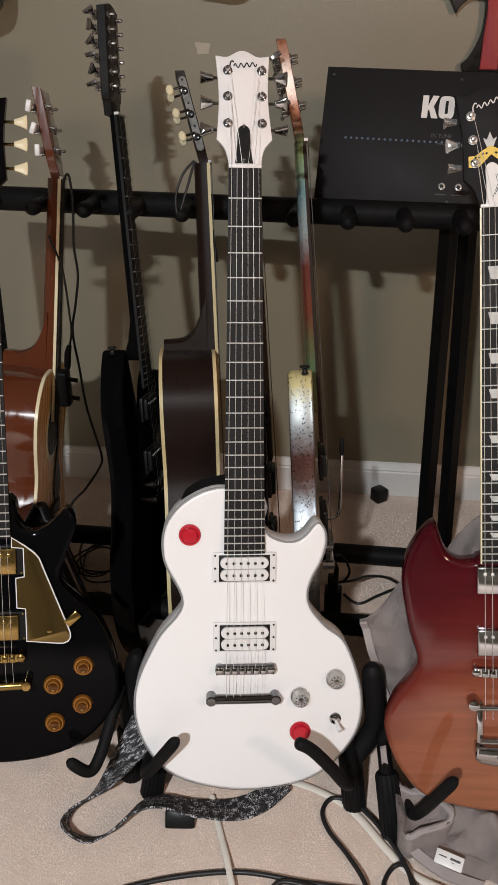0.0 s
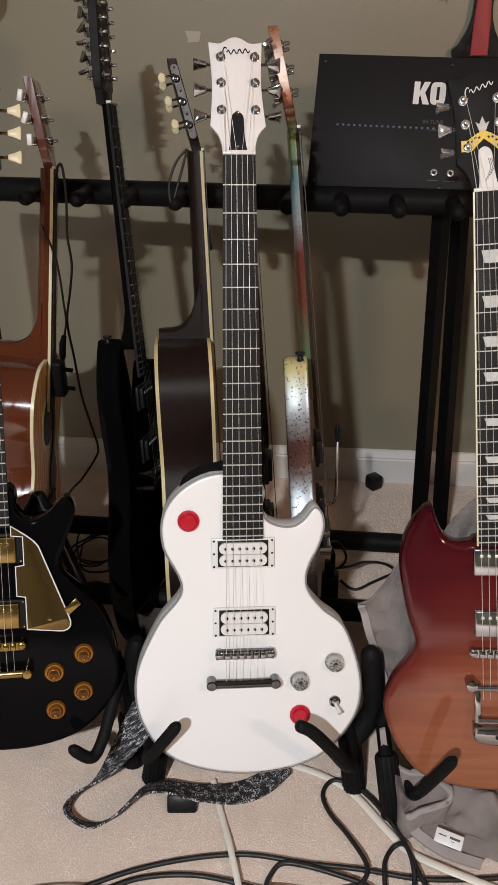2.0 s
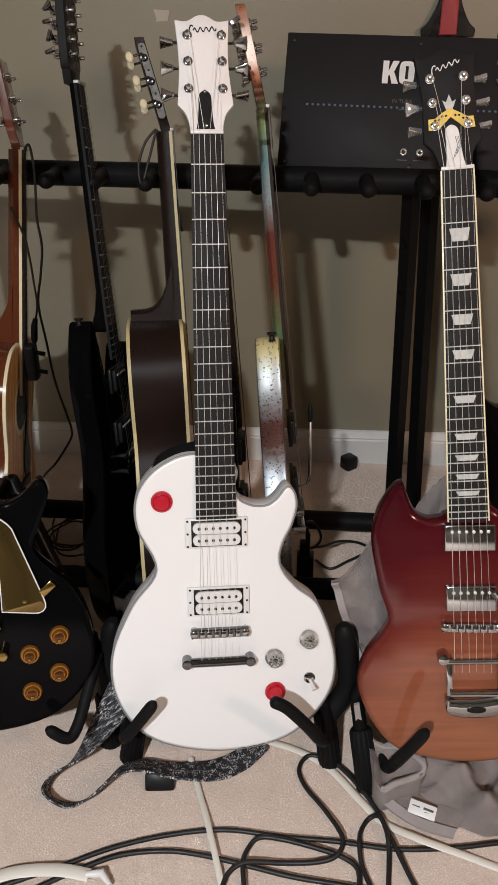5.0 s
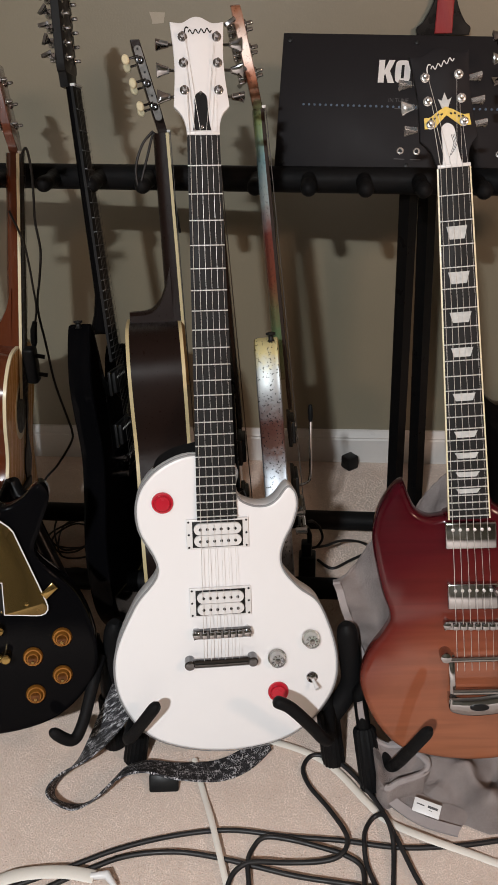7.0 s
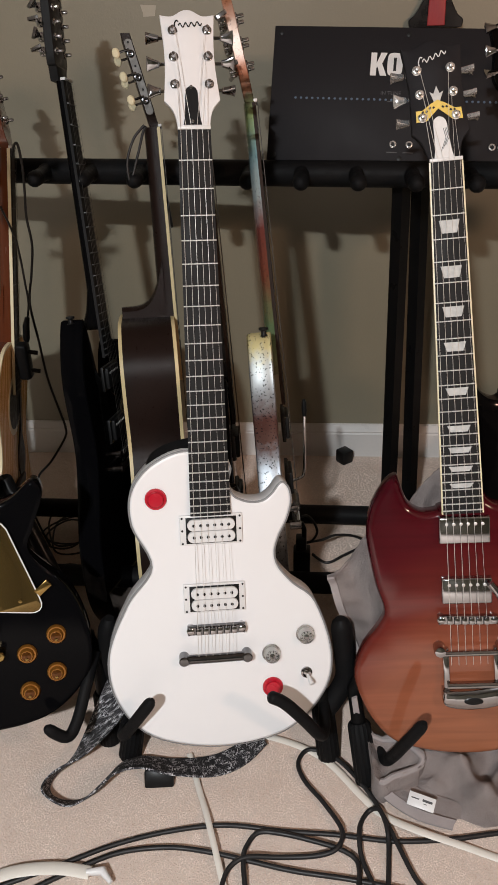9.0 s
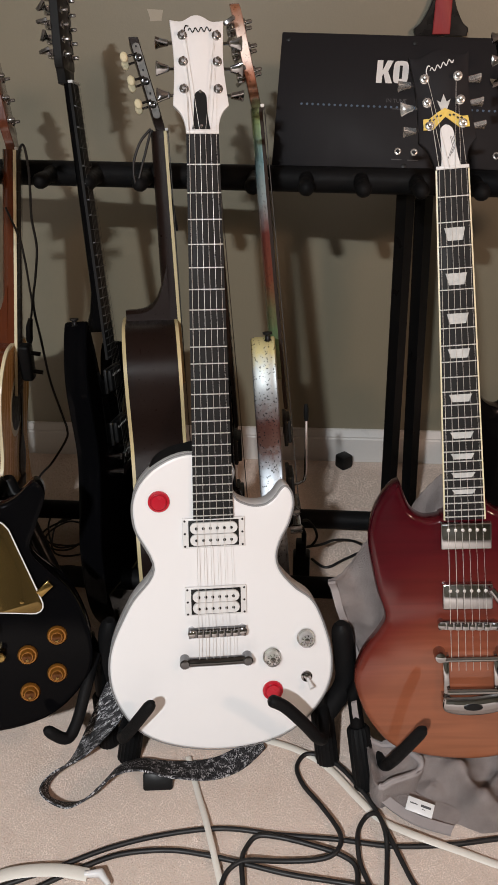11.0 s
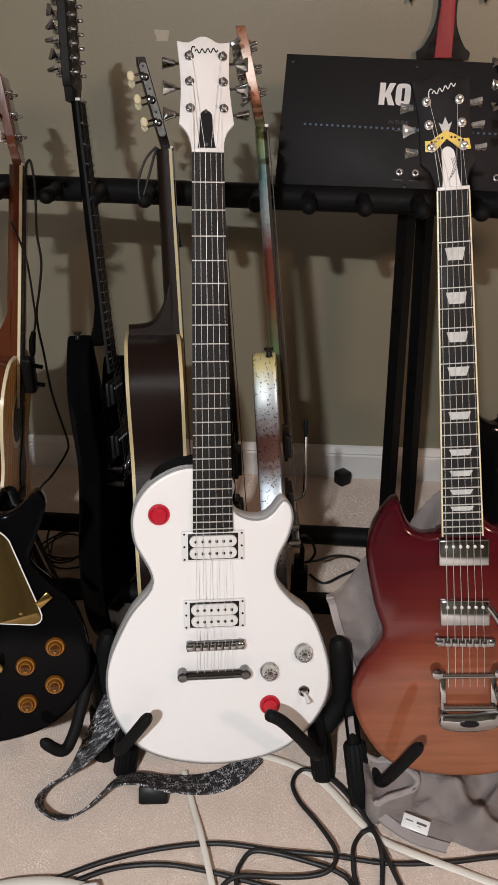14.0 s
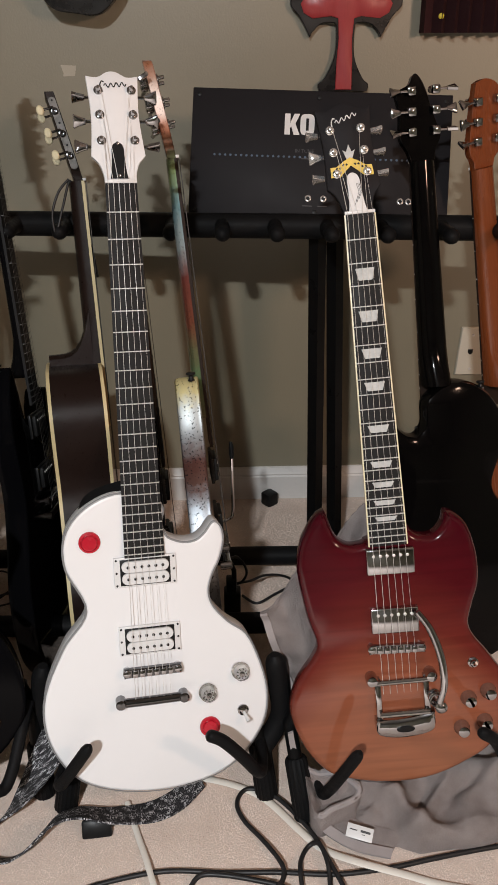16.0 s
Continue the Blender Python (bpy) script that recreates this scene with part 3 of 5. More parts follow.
def stopbar(g, x, z, y, metal, half=0.046, tilt=0.0):
    tp = new("tailpiece")
    tp.empty_display_size = 0.01
    tp.parent = g
    tp.matrix_local = pose(x, y, z, 0, tilt, 0)
    part("bar", sweep([(-half, -0.012, 0), (-half + 0.006, -0.0125, 0), (0, -0.0132, 0), (half - 0.006, -0.0125, 0), (half, -0.012, 0)], 0.0068, 12, flat=None), metal, tp)
    for s in (-1, 1):
        part("stud", lathe([(0.0075, 0.0), (0.0075, 0.019), (0.006, 0.0205), (0.001, 0.0208)], 16, Matrix.Translation((s * (half - 0.003), 0, 0))), metal, tp)


def knob(g, x, z, y, mat, inner=None, r=0.0125, h=0.016, name="knob"):
    pr = [(r * 1.12, 0.0), (r * 1.12, 0.0025), (r * 0.98, 0.005), (r * 0.86, h * 0.85), (r * 0.74, h), (0.002, h)]
    k = part(name, lathe(pr, 24, Matrix.Translation((x, y, z))), mat, g)
    if inner:
        part("insert", lathe([(0.0062, 0.001), (0.0062, h * 0.55), (0.003, h * 0.6)], 14, Matrix.Translation((x, y, z))), inner, k)
    return k


def clear_knob(g, x, z):
    """A clear speed knob: glassy skirt, white core, metal centre and dark scale marks."""
    at = Matrix.Translation((x, 0, z))
    k = part("knob", lathe([(0.0142, 0.0), (0.0142, 0.003), (0.0128, 0.006), (0.0112, 0.014), (0.0098, 0.016), (0.0098, 0.0155), (0.0085, 0.0155)], 28, at), CLEAR, g, "clear acrylic speed knob")
    part("core", lathe([(0.0088, 0.0005), (0.0082, 0.0115), (0.0052, 0.0125)], 22, at), WHITEP, k)
    part("ring", lathe([(0.0128, 0.0), (0.0128, 0.0012), (0.0108, 0.0014)], 24, at), BRIGHT, k)
    part("centre", lathe([(0.0042, 0.012), (0.0042, 0.0142), (0.002, 0.0148)], 14, at), CHROME, k)
    for i in range(9):
        t = radians(40 * i + 15)
        part("scale_mark", block((-0.0006, -0.0127, -0.0012), (0.0006, -0.0115, 0.0012), 0, at @ Matrix.Rotation(t, 4, "Y") @ Matrix.Translation((0, 0, 0.0068))), BLACKP, k)


OPEN_BOOK = [(-0.0215, 0.0), (-0.0215, 0.0), (-0.0225, 0.012), (-0.0275, 0.026), (-0.0375, 0.037), (-0.0375, 0.037), (-0.0345, 0.075), (-0.0345, 0.105), (-0.0385, 0.146), (-0.0385, 0.146), (-0.022, 0.1445), (-0.008, 0.151), (0, 0.1525), (0.008, 0.151),
             (0.022, 0.1445), (0.0385, 0.146), (0.0385, 0.146), (0.0345, 0.105), (0.0345, 0.075), (0.0375, 0.037), (0.0375, 0.037), (0.0275, 0.026), (0.0225, 0.012), (0.0215, 0.0), (0.0215, 0.0)]
BELL = [(-0.016, 0.0), (-0.016, 0.0), (-0.0135, 0.012), (-0.0115, 0.035), (-0.011, 0.05), (-0.008, 0.058), (0, 0.062), (0.008, 0.058), (0.011, 0.05), (0.0115, 0.035), (0.0135, 0.012), (0.016, 0.0), (0.016, 0.0)]


def on_head(g, name, outline, z0, N, face, mat, proud=0.0016, label="", back=11.0):
    pts = [p + Vector((0, z0)) for p in spline(outline, 4)]
    bm = slab(pts, [(0.0004, -proud), (0, -proud * 0.6), (0, 0.0004)])
    for v in bm.verts:
        v.co.y += face(v.co.z)
        v.co.z += N
    return part(name, bm, mat, g, label)


def script_mark(g, N, face, z0, width, mat, x0=0.0, slope=0.0):
    """The maker's mark as plain strokes: a tall hook, then one row of even low waves."""
    def stroke(points, r):
        path = []
        for p in spline([Vector((x, z)) for x, z in points], 5, False):
            z = z0 + slope * p.x * width + p.y * width
            path.append((x0 + p.x * width, face(z) - 0.0007, N + z))
        return sweep(path, r, 6)

    loop = [(-0.34, 0.14), (-0.42, 0.18), (-0.48, 0.06), (-0.46, -0.12), (-0.40, -0.22)]
    humps = [(-0.34 + 0.84 * i / 24, 0.075 * math.sin(i * math.pi / 3)) for i in range(25)]
    part("maker_mark", stroke(loop, 0.00085), mat, g)
    part("maker_mark", stroke(humps, 0.00075), mat, g)


# ---- the white single-cut guitar in the middle ----
WHITE_OUT = LP_OUT[:13] + [(0.150, 0.224), (0.117, 0.256), (0.0965, 0.282), (0.0915, 0.304), (0.0975, 0.327), (0.1090, 0.350), (0.1165, 0.376), (0.1155, 0.394), (0.1105, 0.4045), (0.1035, 0.409), (0.0965, 0.4045),
                           (0.0870, 0.3922), (0.0750, 0.3835), (0.0590, 0.3820), (0.0440, 0.3862), (0.0330, 0.3942), (0.028, 0.412), (0.028, 0.440)]
WHITE_POSE = pose(0.0012, -0.0080, 0.0798, -18, 1.7, 10)


def white_guitar():
    N, S = 0.886, 0.6858
    g = thing("electric_guitar", WHITE_POSE, "white single-cut electric guitar with red arcade buttons on a floor stand", "guitar", "guitars")
    add_body(g, WHITE_OUT, 0.042, WHITE, GREYB, bind_w=0.0022)
    add_neck(g, N, S, 24, 0.043, 0.057, (0.018, -0.008), WHITE, EBONY, over=0.005, heel=0.47)
    head, face = add_head(g, N, [(x * (1 - 0.55 * z) - 0.02 * z, z) for x, z in OPEN_BOOK], WHITE)
    on_head(g, "truss_rod_cover", [(x * 0.76 - 0.0015, z * 0.80) for x, z in BELL], 0.006, N, face, BLACKP)
    for z in (0.010, 0.054):
        part("screw", lathe([(0.0022, 0.001), (0.0022, 0.0027), (0.001, 0.0032)], 10, Matrix.Translation((-0.0015, face(z), N + z))), CHROME, g)
    script_mark(g, N, face, 0.1335, 0.036, BLACKP, x0=-0.002, slope=0.08)
    spots = [(s * 0.0225, z, face(z), s) for s in (-1, 1) for z in (0.126, 0.0925, 0.0575)]
    add_tuners(g, N, spots, CHROME, CHROME, reach=0.011, angle=-11, twists=(75, 35, 5, 30, 40, 78))
    add_strings(g, N, S, 0.018, -0.020, N - S - 0.047, posts=[spots[i] for i in (0, 1, 2, 3, 4, 5)])
    humbucker(g, 0.0, N - 0.541, 0, WHITEP, WHITEP, BLACKP, True)
    humbucker(g, 0.001, N - 0.644, 0, WHITEP, WHITEP, BLACKP, True)
    tunomatic(g, 0.0015, N - 0.689, 0, CHROME, plate=DARKCH)
    stopbar(g, -0.001, N - 0.734, 0, DARKCH, half=0.049)
    for x, z in ((0.133, N - 0.711), (0.082, N - 0.738)):
        clear_knob(g, x, z)
    sw = part("toggle_switch", lathe([(0.0085, 0), (0.0085, 0.003), (0.006, 0.004), (0.006, 0.008), (0.002, 0.0085)], 16, Matrix.Translation((0.134, 0, N - 0.773))), CHROME, g)
    part("switch_tip", sweep([(0.134, -0.006, N - 0.773), (0.1365, -0.014, N - 0.778), (0.139, -0.021, N - 0.783)], 0.0034, 10, taper=[0.55, 0.8, 1.1]), WHITEP, sw)
    for x, z in ((-0.076, N - 0.493), (0.083, N - 0.793)):
        b = part("arcade_button", lathe([(0.0155, 0), (0.0155, 0.002), (0.0148, 0.0038), (0.0125, 0.0042), (0.012, 0.003)], 28, Matrix.Translation((x, 0, z))), REDP, g, "red plastic arcade button")
        part("plunger", lathe([(0.0108, 0), (0.0108, 0.0064), (0.0098, 0.0074), (0.002, 0.0078)], 24, Matrix.Translation((x, 0, z))), REDP, b)
    return g


white_guitar()

# ---- the cherry double-horned guitar ----
SG_POSE = pose(0.3784, 0.0038, 0.0745, -18.73, -5.32, -0.32)


def sg_guitar():
    N, S = 0.85, 0.6286
    g = thing("electric_guitar", SG_POSE, "cherry-to-amber double-horned electric guitar with vibrato tailpiece, on stand", "guitar", "guitars")
    pts = spline(SG_OUT, 6)
    part("body", slab(pts, [(0.0115, 0), (0.0080, 0.0006), (0.0048, 0.0024), (0.0022, 0.0056), (0.0006, 0.0100), (0, 0.0145), (0, 0.028), (0.0004, 0.031), (0.0012, 0.0335), (0.0022, 0.035)]), SGRED, g, sharp=50)
    face_b, width, length = add_neck(g, N, S, 24, 0.043, 0.0565, (0.018, -0.008), MAHOG, EBONY, over=0.005, heel=0.46, edge=CREAM)
    for n in (3, 5, 7, 9, 12, 15, 17, 19, 21):
        a, b = fret_at(n - 1, S), fret_at(n, S)
        c, hgt = (a + b) / 2, min((b - a) * 0.28, 0.0085)
        w = width(c) * 0.30
        pts = [Vector(p) for p in ((-w * 0.72, -hgt), (w * 0.72, -hgt), (w, hgt), (-w, hgt))]
        bm = slab(pts, [(0, -0.0008), (0, 0.001)])
        for v in bm.verts:
            v.co.y += face_b(c)
            v.co.z += N - c
        part("inlay", bm, PEARL, g)
    lean = lambda z: -0.002 - 0.075 * z
    head, face = add_head(g, N, [(x + (lean(z) if z else 0), z) for x, z in OPEN_BOOK], HEADM, back=3.0)
    on_head(g, "truss_rod_cover", [(x * 0.82 + lean(z), z * 0.86) for x, z in BELL], 0.004, N, face, WHITEP, label="white cover plate with scribbled marks")
    for i in range(3):
        part("scribble", sweep([(-0.006 + 0.003 * i, face(0.012) - 0.0018, N + 0.012 + 0.004 * i), (0.001 + 0.002 * i, face(0.03) - 0.0018, N + 0.03), (-0.002 + 0.002 * i, face(0.042) - 0.0018, N + 0.042)], 0.0003, 4), BLACKP, g)
    script_mark(g, N, face, 0.131, 0.036, WHITEP, x0=-0.012, slope=0.34)
    crown = [(-0.004, 0.0), (-0.004, 0.0), (-0.009, 0.013), (-0.009, 0.013), (-0.004, 0.010), (-0.004, 0.010), (0, 0.020), (0, 0.020), (0.004, 0.010), (0.004, 0.010), (0.009, 0.013), (0.009, 0.013), (0.004, 0.0), (0.004, 0.0)]
    on_head(g, "crown_inlay", [(x + lean(0.085), z) for x, z in crown], 0.076, N, face, PEARL, 0.0012)
    for s in (-1, 1):
        arm = [Vector(p) for p in ((0, 0.078), (s * 0.010, 0.073), (s * 0.021, 0.066), (s * 0.029, 0.066), (s * 0.030, 0.052), (s * 0.017, 0.052), (s * 0.007, 0.061), (0, 0.067))]
        bm = slab(arm, [(0, -0.0022), (0, 0.0004)])
        for v in bm.verts:
            v.co.x += lean(v.co.z)
            v.co.y += face(v.co.z)
            v.co.z += N
        guide = part("string_guide", bm, YELLOW, g, "yellow plastic piece with black flecks")
        for i in range(5):
            x, z = s * (0.006 + 0.0048 * i), 0.0685 - 0.0022 * i + 0.002 * (i % 2)
            part("fleck", block((-0.0014, -0.003, -0.0011), (0.0014, -0.002, 0.0011), 0.0, pose(x + lean(z), face(z), N + z, 0, 40 * s, 0)), BLACKP, guide)
    spots = [(s * 0.0215 + lean(z), z, face(z), s) for s in (-1, 1) for z in (0.1165, 0.0865, 0.057)]
    add_tuners(g, N, spots, BRIGHT, BRIGHT, reach=0.008, angle=-3, twists=(70, 5, 70, 78, 80, 82))
    add_strings(g, N, S, 0.018, -0.020, N - 0.70, posts=spots)
    humbucker(g, 0.001, N - 0.500, 0, CHROME, CHROME, STEEL, rw=0.0352, rh=0.0195, tilt=1)
    humbucker(g, 0.001, N - 0.590, 0, CHROME, CHROME, STEEL, rw=0.0352, rh=0.0195, tilt=1)
    tunomatic(g, 0.0, N - 0.632, 0, CHROME, tilt=2)
    v = new("vibrato_tailpiece")
    v.empty_display_size = 0.01
    v.parent = g
    v.matrix_local = Matrix.Translation((0.003, 0, 0.0025))
    tagged(v, "polished chrome vibrato tailpiece with lever")
    hub = N - 0.684
    part("tension_bar", sweep([(-0.044, -0.018, hub), (0.046, -0.018, hub)], 0.0042, 12), CHROME, v)
    for s in (-1, 1):
        part("side_arm", block((s * 0.036 - 0.0045, -0.014, N - 0.755), (s * 0.036 + 0.0045, -0.004, hub + 0.006), 0.002), CHROME, v)
        part("bracket", lathe([(0.009, 0), (0.009, 0.018), (0.0075, 0.022), (0.003, 0.023)], 16, Matrix.Translation((s * 0.044, 0, hub + 0.004))), CHROME, v)
    pts = spline([(-0.043, N - 0.742), (-0.043, N - 0.742), (-0.043, N - 0.762), (-0.030, N - 0.770), (0, N - 0.773), (0.034, N - 0.768), (0.045, N - 0.758), (0.046, N - 0.735), (0.046, N - 0.735), (0, N - 0.742)], 4)
    pl = part("base_plate", slab(pts, [(0.004, -0.020), (0.001, -0.018), (0, -0.012), (0, 0.0)]), CHROME, v)
    part("roller", sweep([(-0.036, -0.016, N - 0.735), (0.038, -0.016, N - 0.735)], 0.005, 12), CHROME, v)
    part("badge", lathe([(0.009, 0.0), (0.009, 0.0215), (0.008, 0.0222)], 20, Matrix.Translation((0.0, 0, N - 0.758)) @ Matrix.Scale(1.5, 4, (1, 0, 0)) @ Matrix.Scale(0.55, 4, (0, 0, 1))), BLACKP, pl)
    sp = bmesh.new()
    part("spring", sweep([(0.046 + 0.0085 * math.cos(a), -0.012 - 0.0009 * a, N - 0.712 + 0.0085 * math.sin(a)) for a in [i * 0.35 for i in range(70)]], 0.0014, 6, bm=sp), CHROME, v)
    part("pivot", lathe([(0.009, 0.006), (0.009, 0.036), (0.006, 0.039), (0.003, 0.04)], 16, Matrix.Translation((0.052, 0, N - 0.722))), CHROME, v)
    arm = spline([(0.050, -0.034, N - 0.715), (0.058, -0.035, N - 0.690), (0.0585, -0.034, N - 0.659), (0.053, -0.031, N - 0.628), (0.043, -0.028, N - 0.600), (0.028, -0.026, N - 0.576)], 6, False)
    part("lever", sweep(arm, 0.0052, 12, taper=[0.9 + 0.25 * math.sin(math.pi * i / (len(arm) - 1)) for i in range(len(arm))]), CHROME, v)
    for x, z in ((0.103, N - 0.725), (0.133, N - 0.716), (0.090, N - 0.771), (0.125, N - 0.764)):
        knob(g, x, z, 0, SMOKE, r=0.0108, h=0.017)
        part("knob_cap", lathe([(0.0082, 0.0), (0.0082, 0.0176), (0.006, 0.0182)], 18, Matrix.Translation((x, 0, z))), CHROME, g)
    sw = part("toggle_switch", lathe([(0.008, 0), (0.008, 0.003), (0.0055, 0.004), (0.005, 0.009), (0.002, 0.0095)], 16, Matrix.Translation((0.113, 0, N - 0.669))), CHROME, g)
    part("switch_tip", sweep([(0.113, -0.008, N - 0.669), (0.1145, -0.018, N - 0.664)], 0.003, 8), CHROME, sw)
    return g


YELLOW = material("yellow plastic with black flecks", (0.86, 0.62, 0.10), 0.4, second=(0.60, 0.42, 0.06), scale=120, fine=200, amount=0.8)
sg_guitar()

# ---- the black guitar with gold fittings ----
BLACK_POSE = pose(-0.3583, -0.0297, 0.1140, -18.1, 3.2, 14)


def black_guitar():
    N, S = 0.803, 0.6286
    g = thing("electric_guitar", BLACK_POSE, "gloss black single-cut electric guitar with gold hardware and pickguard", "guitar", "guitars")
    add_body(g, [(x, z * 0.91) for x, z in LP_OUT], 0.048, BLACKG, None, round_edge=0.007)
    add_neck(g, N, S, 22, 0.043, 0.056, (0.018, -0.008), BLACKG, EBONY, heel=0.43)
    head, face = add_head(g, N, OPEN_BOOK, BLACKG)
    spots = [(s * 0.0225, z, face(z), s) for s in (-1, 1) for z in (0.121, 0.0905, 0.0575)]
    add_tuners(g, N, spots, GOLD, CREAM, reach=0.016, angle=-11, twists=(10, 0, 5, 10, 5, 0))
    add_strings(g, N, S, 0.018, -0.020, N - S - 0.045)
    humbucker(g, 0, N - 0.489, 0, BLACKP, GOLD, GOLD)
    humbucker(g, 0, N - 0.588, 0, BLACKP, GOLD, GOLD)
    tunomatic(g, 0, N - 0.632, 0, GOLD)
    stopbar(g, 0, N - 0.675, 0, GOLD)
    guard = [Vector(p) for p in ((0.030, N - 0.455), (0.048, N - 0.468), (0.060, N - 0.478), (0.066, N - 0.486), (0.104, N - 0.592), (0.1065, N - 0.601), (0.1062, N - 0.607), (0.103, N - 0.6115), (0.097, N - 0.614), (0.090, N - 0.6138), (0.046, N - 0.609), (0.046, N - 0.560), (0.034, N - 0.558), (0.034, N - 0.515), (0.046, N - 0.513), (0.046, N - 0.470), (0.030, N - 0.468))]
    pg = part("pickguard", slab(guard, [(0.001, -0.0102), (0.0002, -0.0096), (0.0, -0.0075)]), GUARD, g, "mirror-gloss brown pickguard with white edge")
    part("edge", slab(guard, [(-0.0016, -0.0094), (-0.0016, -0.0076)]), WHITEP, pg)
    part("bracket", block((-0.012, -0.005, -0.006), (0.012, 0.004, 0.006), 0.001, pose(0.111, -0.006, N - 0.578, 0, -42, 0)), GOLD, g)
    part("screw", lathe([(0.003, 0.009), (0.003, 0.0115), (0.001, 0.012)], 10, Matrix.Translation((0.078, 0, N - 0.595))), GOLD, g)
    for x, z in KN:
        k = knob(g, x, z, 0, AMBER, r=0.0112, h=0.011)
        part("cap", lathe([(0.0072, 0.0105), (0.0072, 0.0116), (0.006, 0.0119)], 20, Matrix.Translation((x, 0, z))), GOLDCLEAR, k)
        part("skirt", lathe([(0.0148, 0.0), (0.0148, 0.003), (0.0128, 0.0055), (0.0121, 0.0055)], 26, Matrix.Translation((x, 0, z))), AMBER, k)
        part("pointer", lathe([(0.0022, 0.0116), (0.0022, 0.0124), (0.001, 0.0126)], 10, Matrix.Translation((x, 0, z - 0.004))), GOLD, k)
    return g


GUARD = material("mirror brown acrylic guard", (0.24, 0.165, 0.062), 0.06, 0.85, second=(0.19, 0.13, 0.046), scale=4, rough_var=0.02)
KN = [(0.124, 0.148), (0.080, 0.121), (0.121, 0.088), (0.080, 0.061)]
black_guitar()


# ---- the rack ----
RAIL_A, RAIL_B = Vector((-0.60, 0.715, 0.781)), Vector((0.66, 0.594, 0.781))


def rack():
    g = thing("guitar_rack", pose(0, 0.55, 0), "black tubular guitar rack with foam-padded rails and pegs", "rack")
    inv = Matrix.Translation((0, -0.55, 0))

    def put(name, bm, mat, label="", parent=None):
        bmesh.ops.transform(bm, matrix=inv, verts=bm.verts)
        return part(name, bm, mat, parent or g, label)

    n = 40
    put("top_rail", sweep([RAIL_A.lerp(RAIL_B, i / n) for i in range(n + 1)], 0.0225, 18), FOAM, "foam-sleeved top rail")
    for x in (-0.557, -0.456, -0.358, -0.270, -0.177, -0.080, 0.020, 0.111, 0.206, 0.300, 0.396, 0.503, 0.60):
        k = (x - RAIL_A.x) / (RAIL_B.x - RAIL_A.x)
        p = RAIL_A.lerp(RAIL_B, k)
        tip = Vector((0.12 + (x - 0.12) * 0.985, p.y - 0.118, 0.790))
        path = [p.lerp(tip, t) for t in (0, 0.15, 0.2, 0.7, 0.74, 0.86, 0.92, 0.97, 1.0)]
        put("peg", sweep(path, 0.0132, 14, taper=[1.25, 1.2, 1.0, 0.98, 1.06, 1.06, 0.95, 0.7, 0.3]), FOAM)
    for y, z in ((0.405, 0.062), (0.635, 0.062)):
        put("lower_rail", sweep([(-0.62 + 0.1 * i, y + 0.006 - 0.0012 * i, z) for i in range(14)], 0.021, 16), FOAM)
    for a, b in (((0.288, 0.665, 0.775), (0.305, 0.665, 0.0)), ((0.325, 0.70, 0.775), (0.355, 0.70, 0.0)), ((-0.585, 0.70, 0.775), (-0.595, 0.66, 0.0))):
        put("upright", sweep([a, b], 0.0165, 4), TUBE)
    for x in (0.325, -0.59):
        put("foot_rail", sweep([(x, 0.33, 0.02), (x, 0.75, 0.02)], 0.016, 10), TUBE)
    return g


rack()


# ---- instruments standing edge-on in the rack ----
def slot_tuners(g, N, face, button, back):
    """Open-geared tuners of a slotted headstock: a plate on either side, three gears each, oval buttons pointing backwards."""
    oval = [(0.0065 * math.cos(t), 0.0086 * math.sin(t)) for t in [2 * math.pi * i / 16 for i in range(16)]]
    key = to_mesh("button", slab([Vector(p) for p in oval], [(0.002, -0.0042), (0, -0.002), (0, 0.002), (0.002, 0.0042)]), button)
    gear = to_mesh("gear", lathe([(0.0062, 0), (0.0062, 0.0022), (0.0048, 0.0024), (0.0044, 0.0034), (0.0022, 0.0036), (0.001, 0.003)], 16), DARKCH)
    boss = to_mesh("shaft", sweep([(0, 0.002, 0), (0, 0.021, 0)], 0.0021, 8), DARKCH)
    rivet = to_mesh("rivet", lathe([(0.002, 0), (0.0018, 0.0012), (0.0008, 0.0014)], 8), BLACKP)
    for side in (-1, 1):
        t = new("tuner_plate")
        t.empty_display_size = 0.01
        t.parent = g
        t.matrix_local = pose(side * 0.0362, face(0.078) + 0.008, N + 0.078, -back, 0, 0) @ pose(0, 0, 0, 0, 0, 90 * side)
        ends = [Vector((0.0066 * math.cos(a), (0.055 if math.sin(a) >= 0 else -0.055) + 0.0066 * math.sin(a))) for a in [2 * math.pi * (i + 0.5) / 16 for i in range(16)]]
        part("plate", slab(ends, [(0.0004, -0.0016), (0, -0.0012), (0, 0.0008)]), PLATEN, t)
        for z in (-0.038, 0.0, 0.038):
            o = part("gear", gear, None, t)
            o.location = (side * 0.0012, -0.0014, z)
            o = part("shaft", boss, None, t)
            o.matrix_local = pose(0, -0.003, z + 0.007, 0, 0, 90 if side < 0 else -90)
            o = part("button", key, None, t)
            o.matrix_local = pose(side * 0.0245, -0.003, z + 0.007, 0, 0, 20 * side)
            o = part("rivet", rivet, None, t)
            o.location = (0, -0.0014, z + 0.018)


PLATEN = material("worn nickel plate", (0.15, 0.14, 0.13), 0.45, 0.5, second=(0.08, 0.075, 0.07), scale=90, amount=0.9)


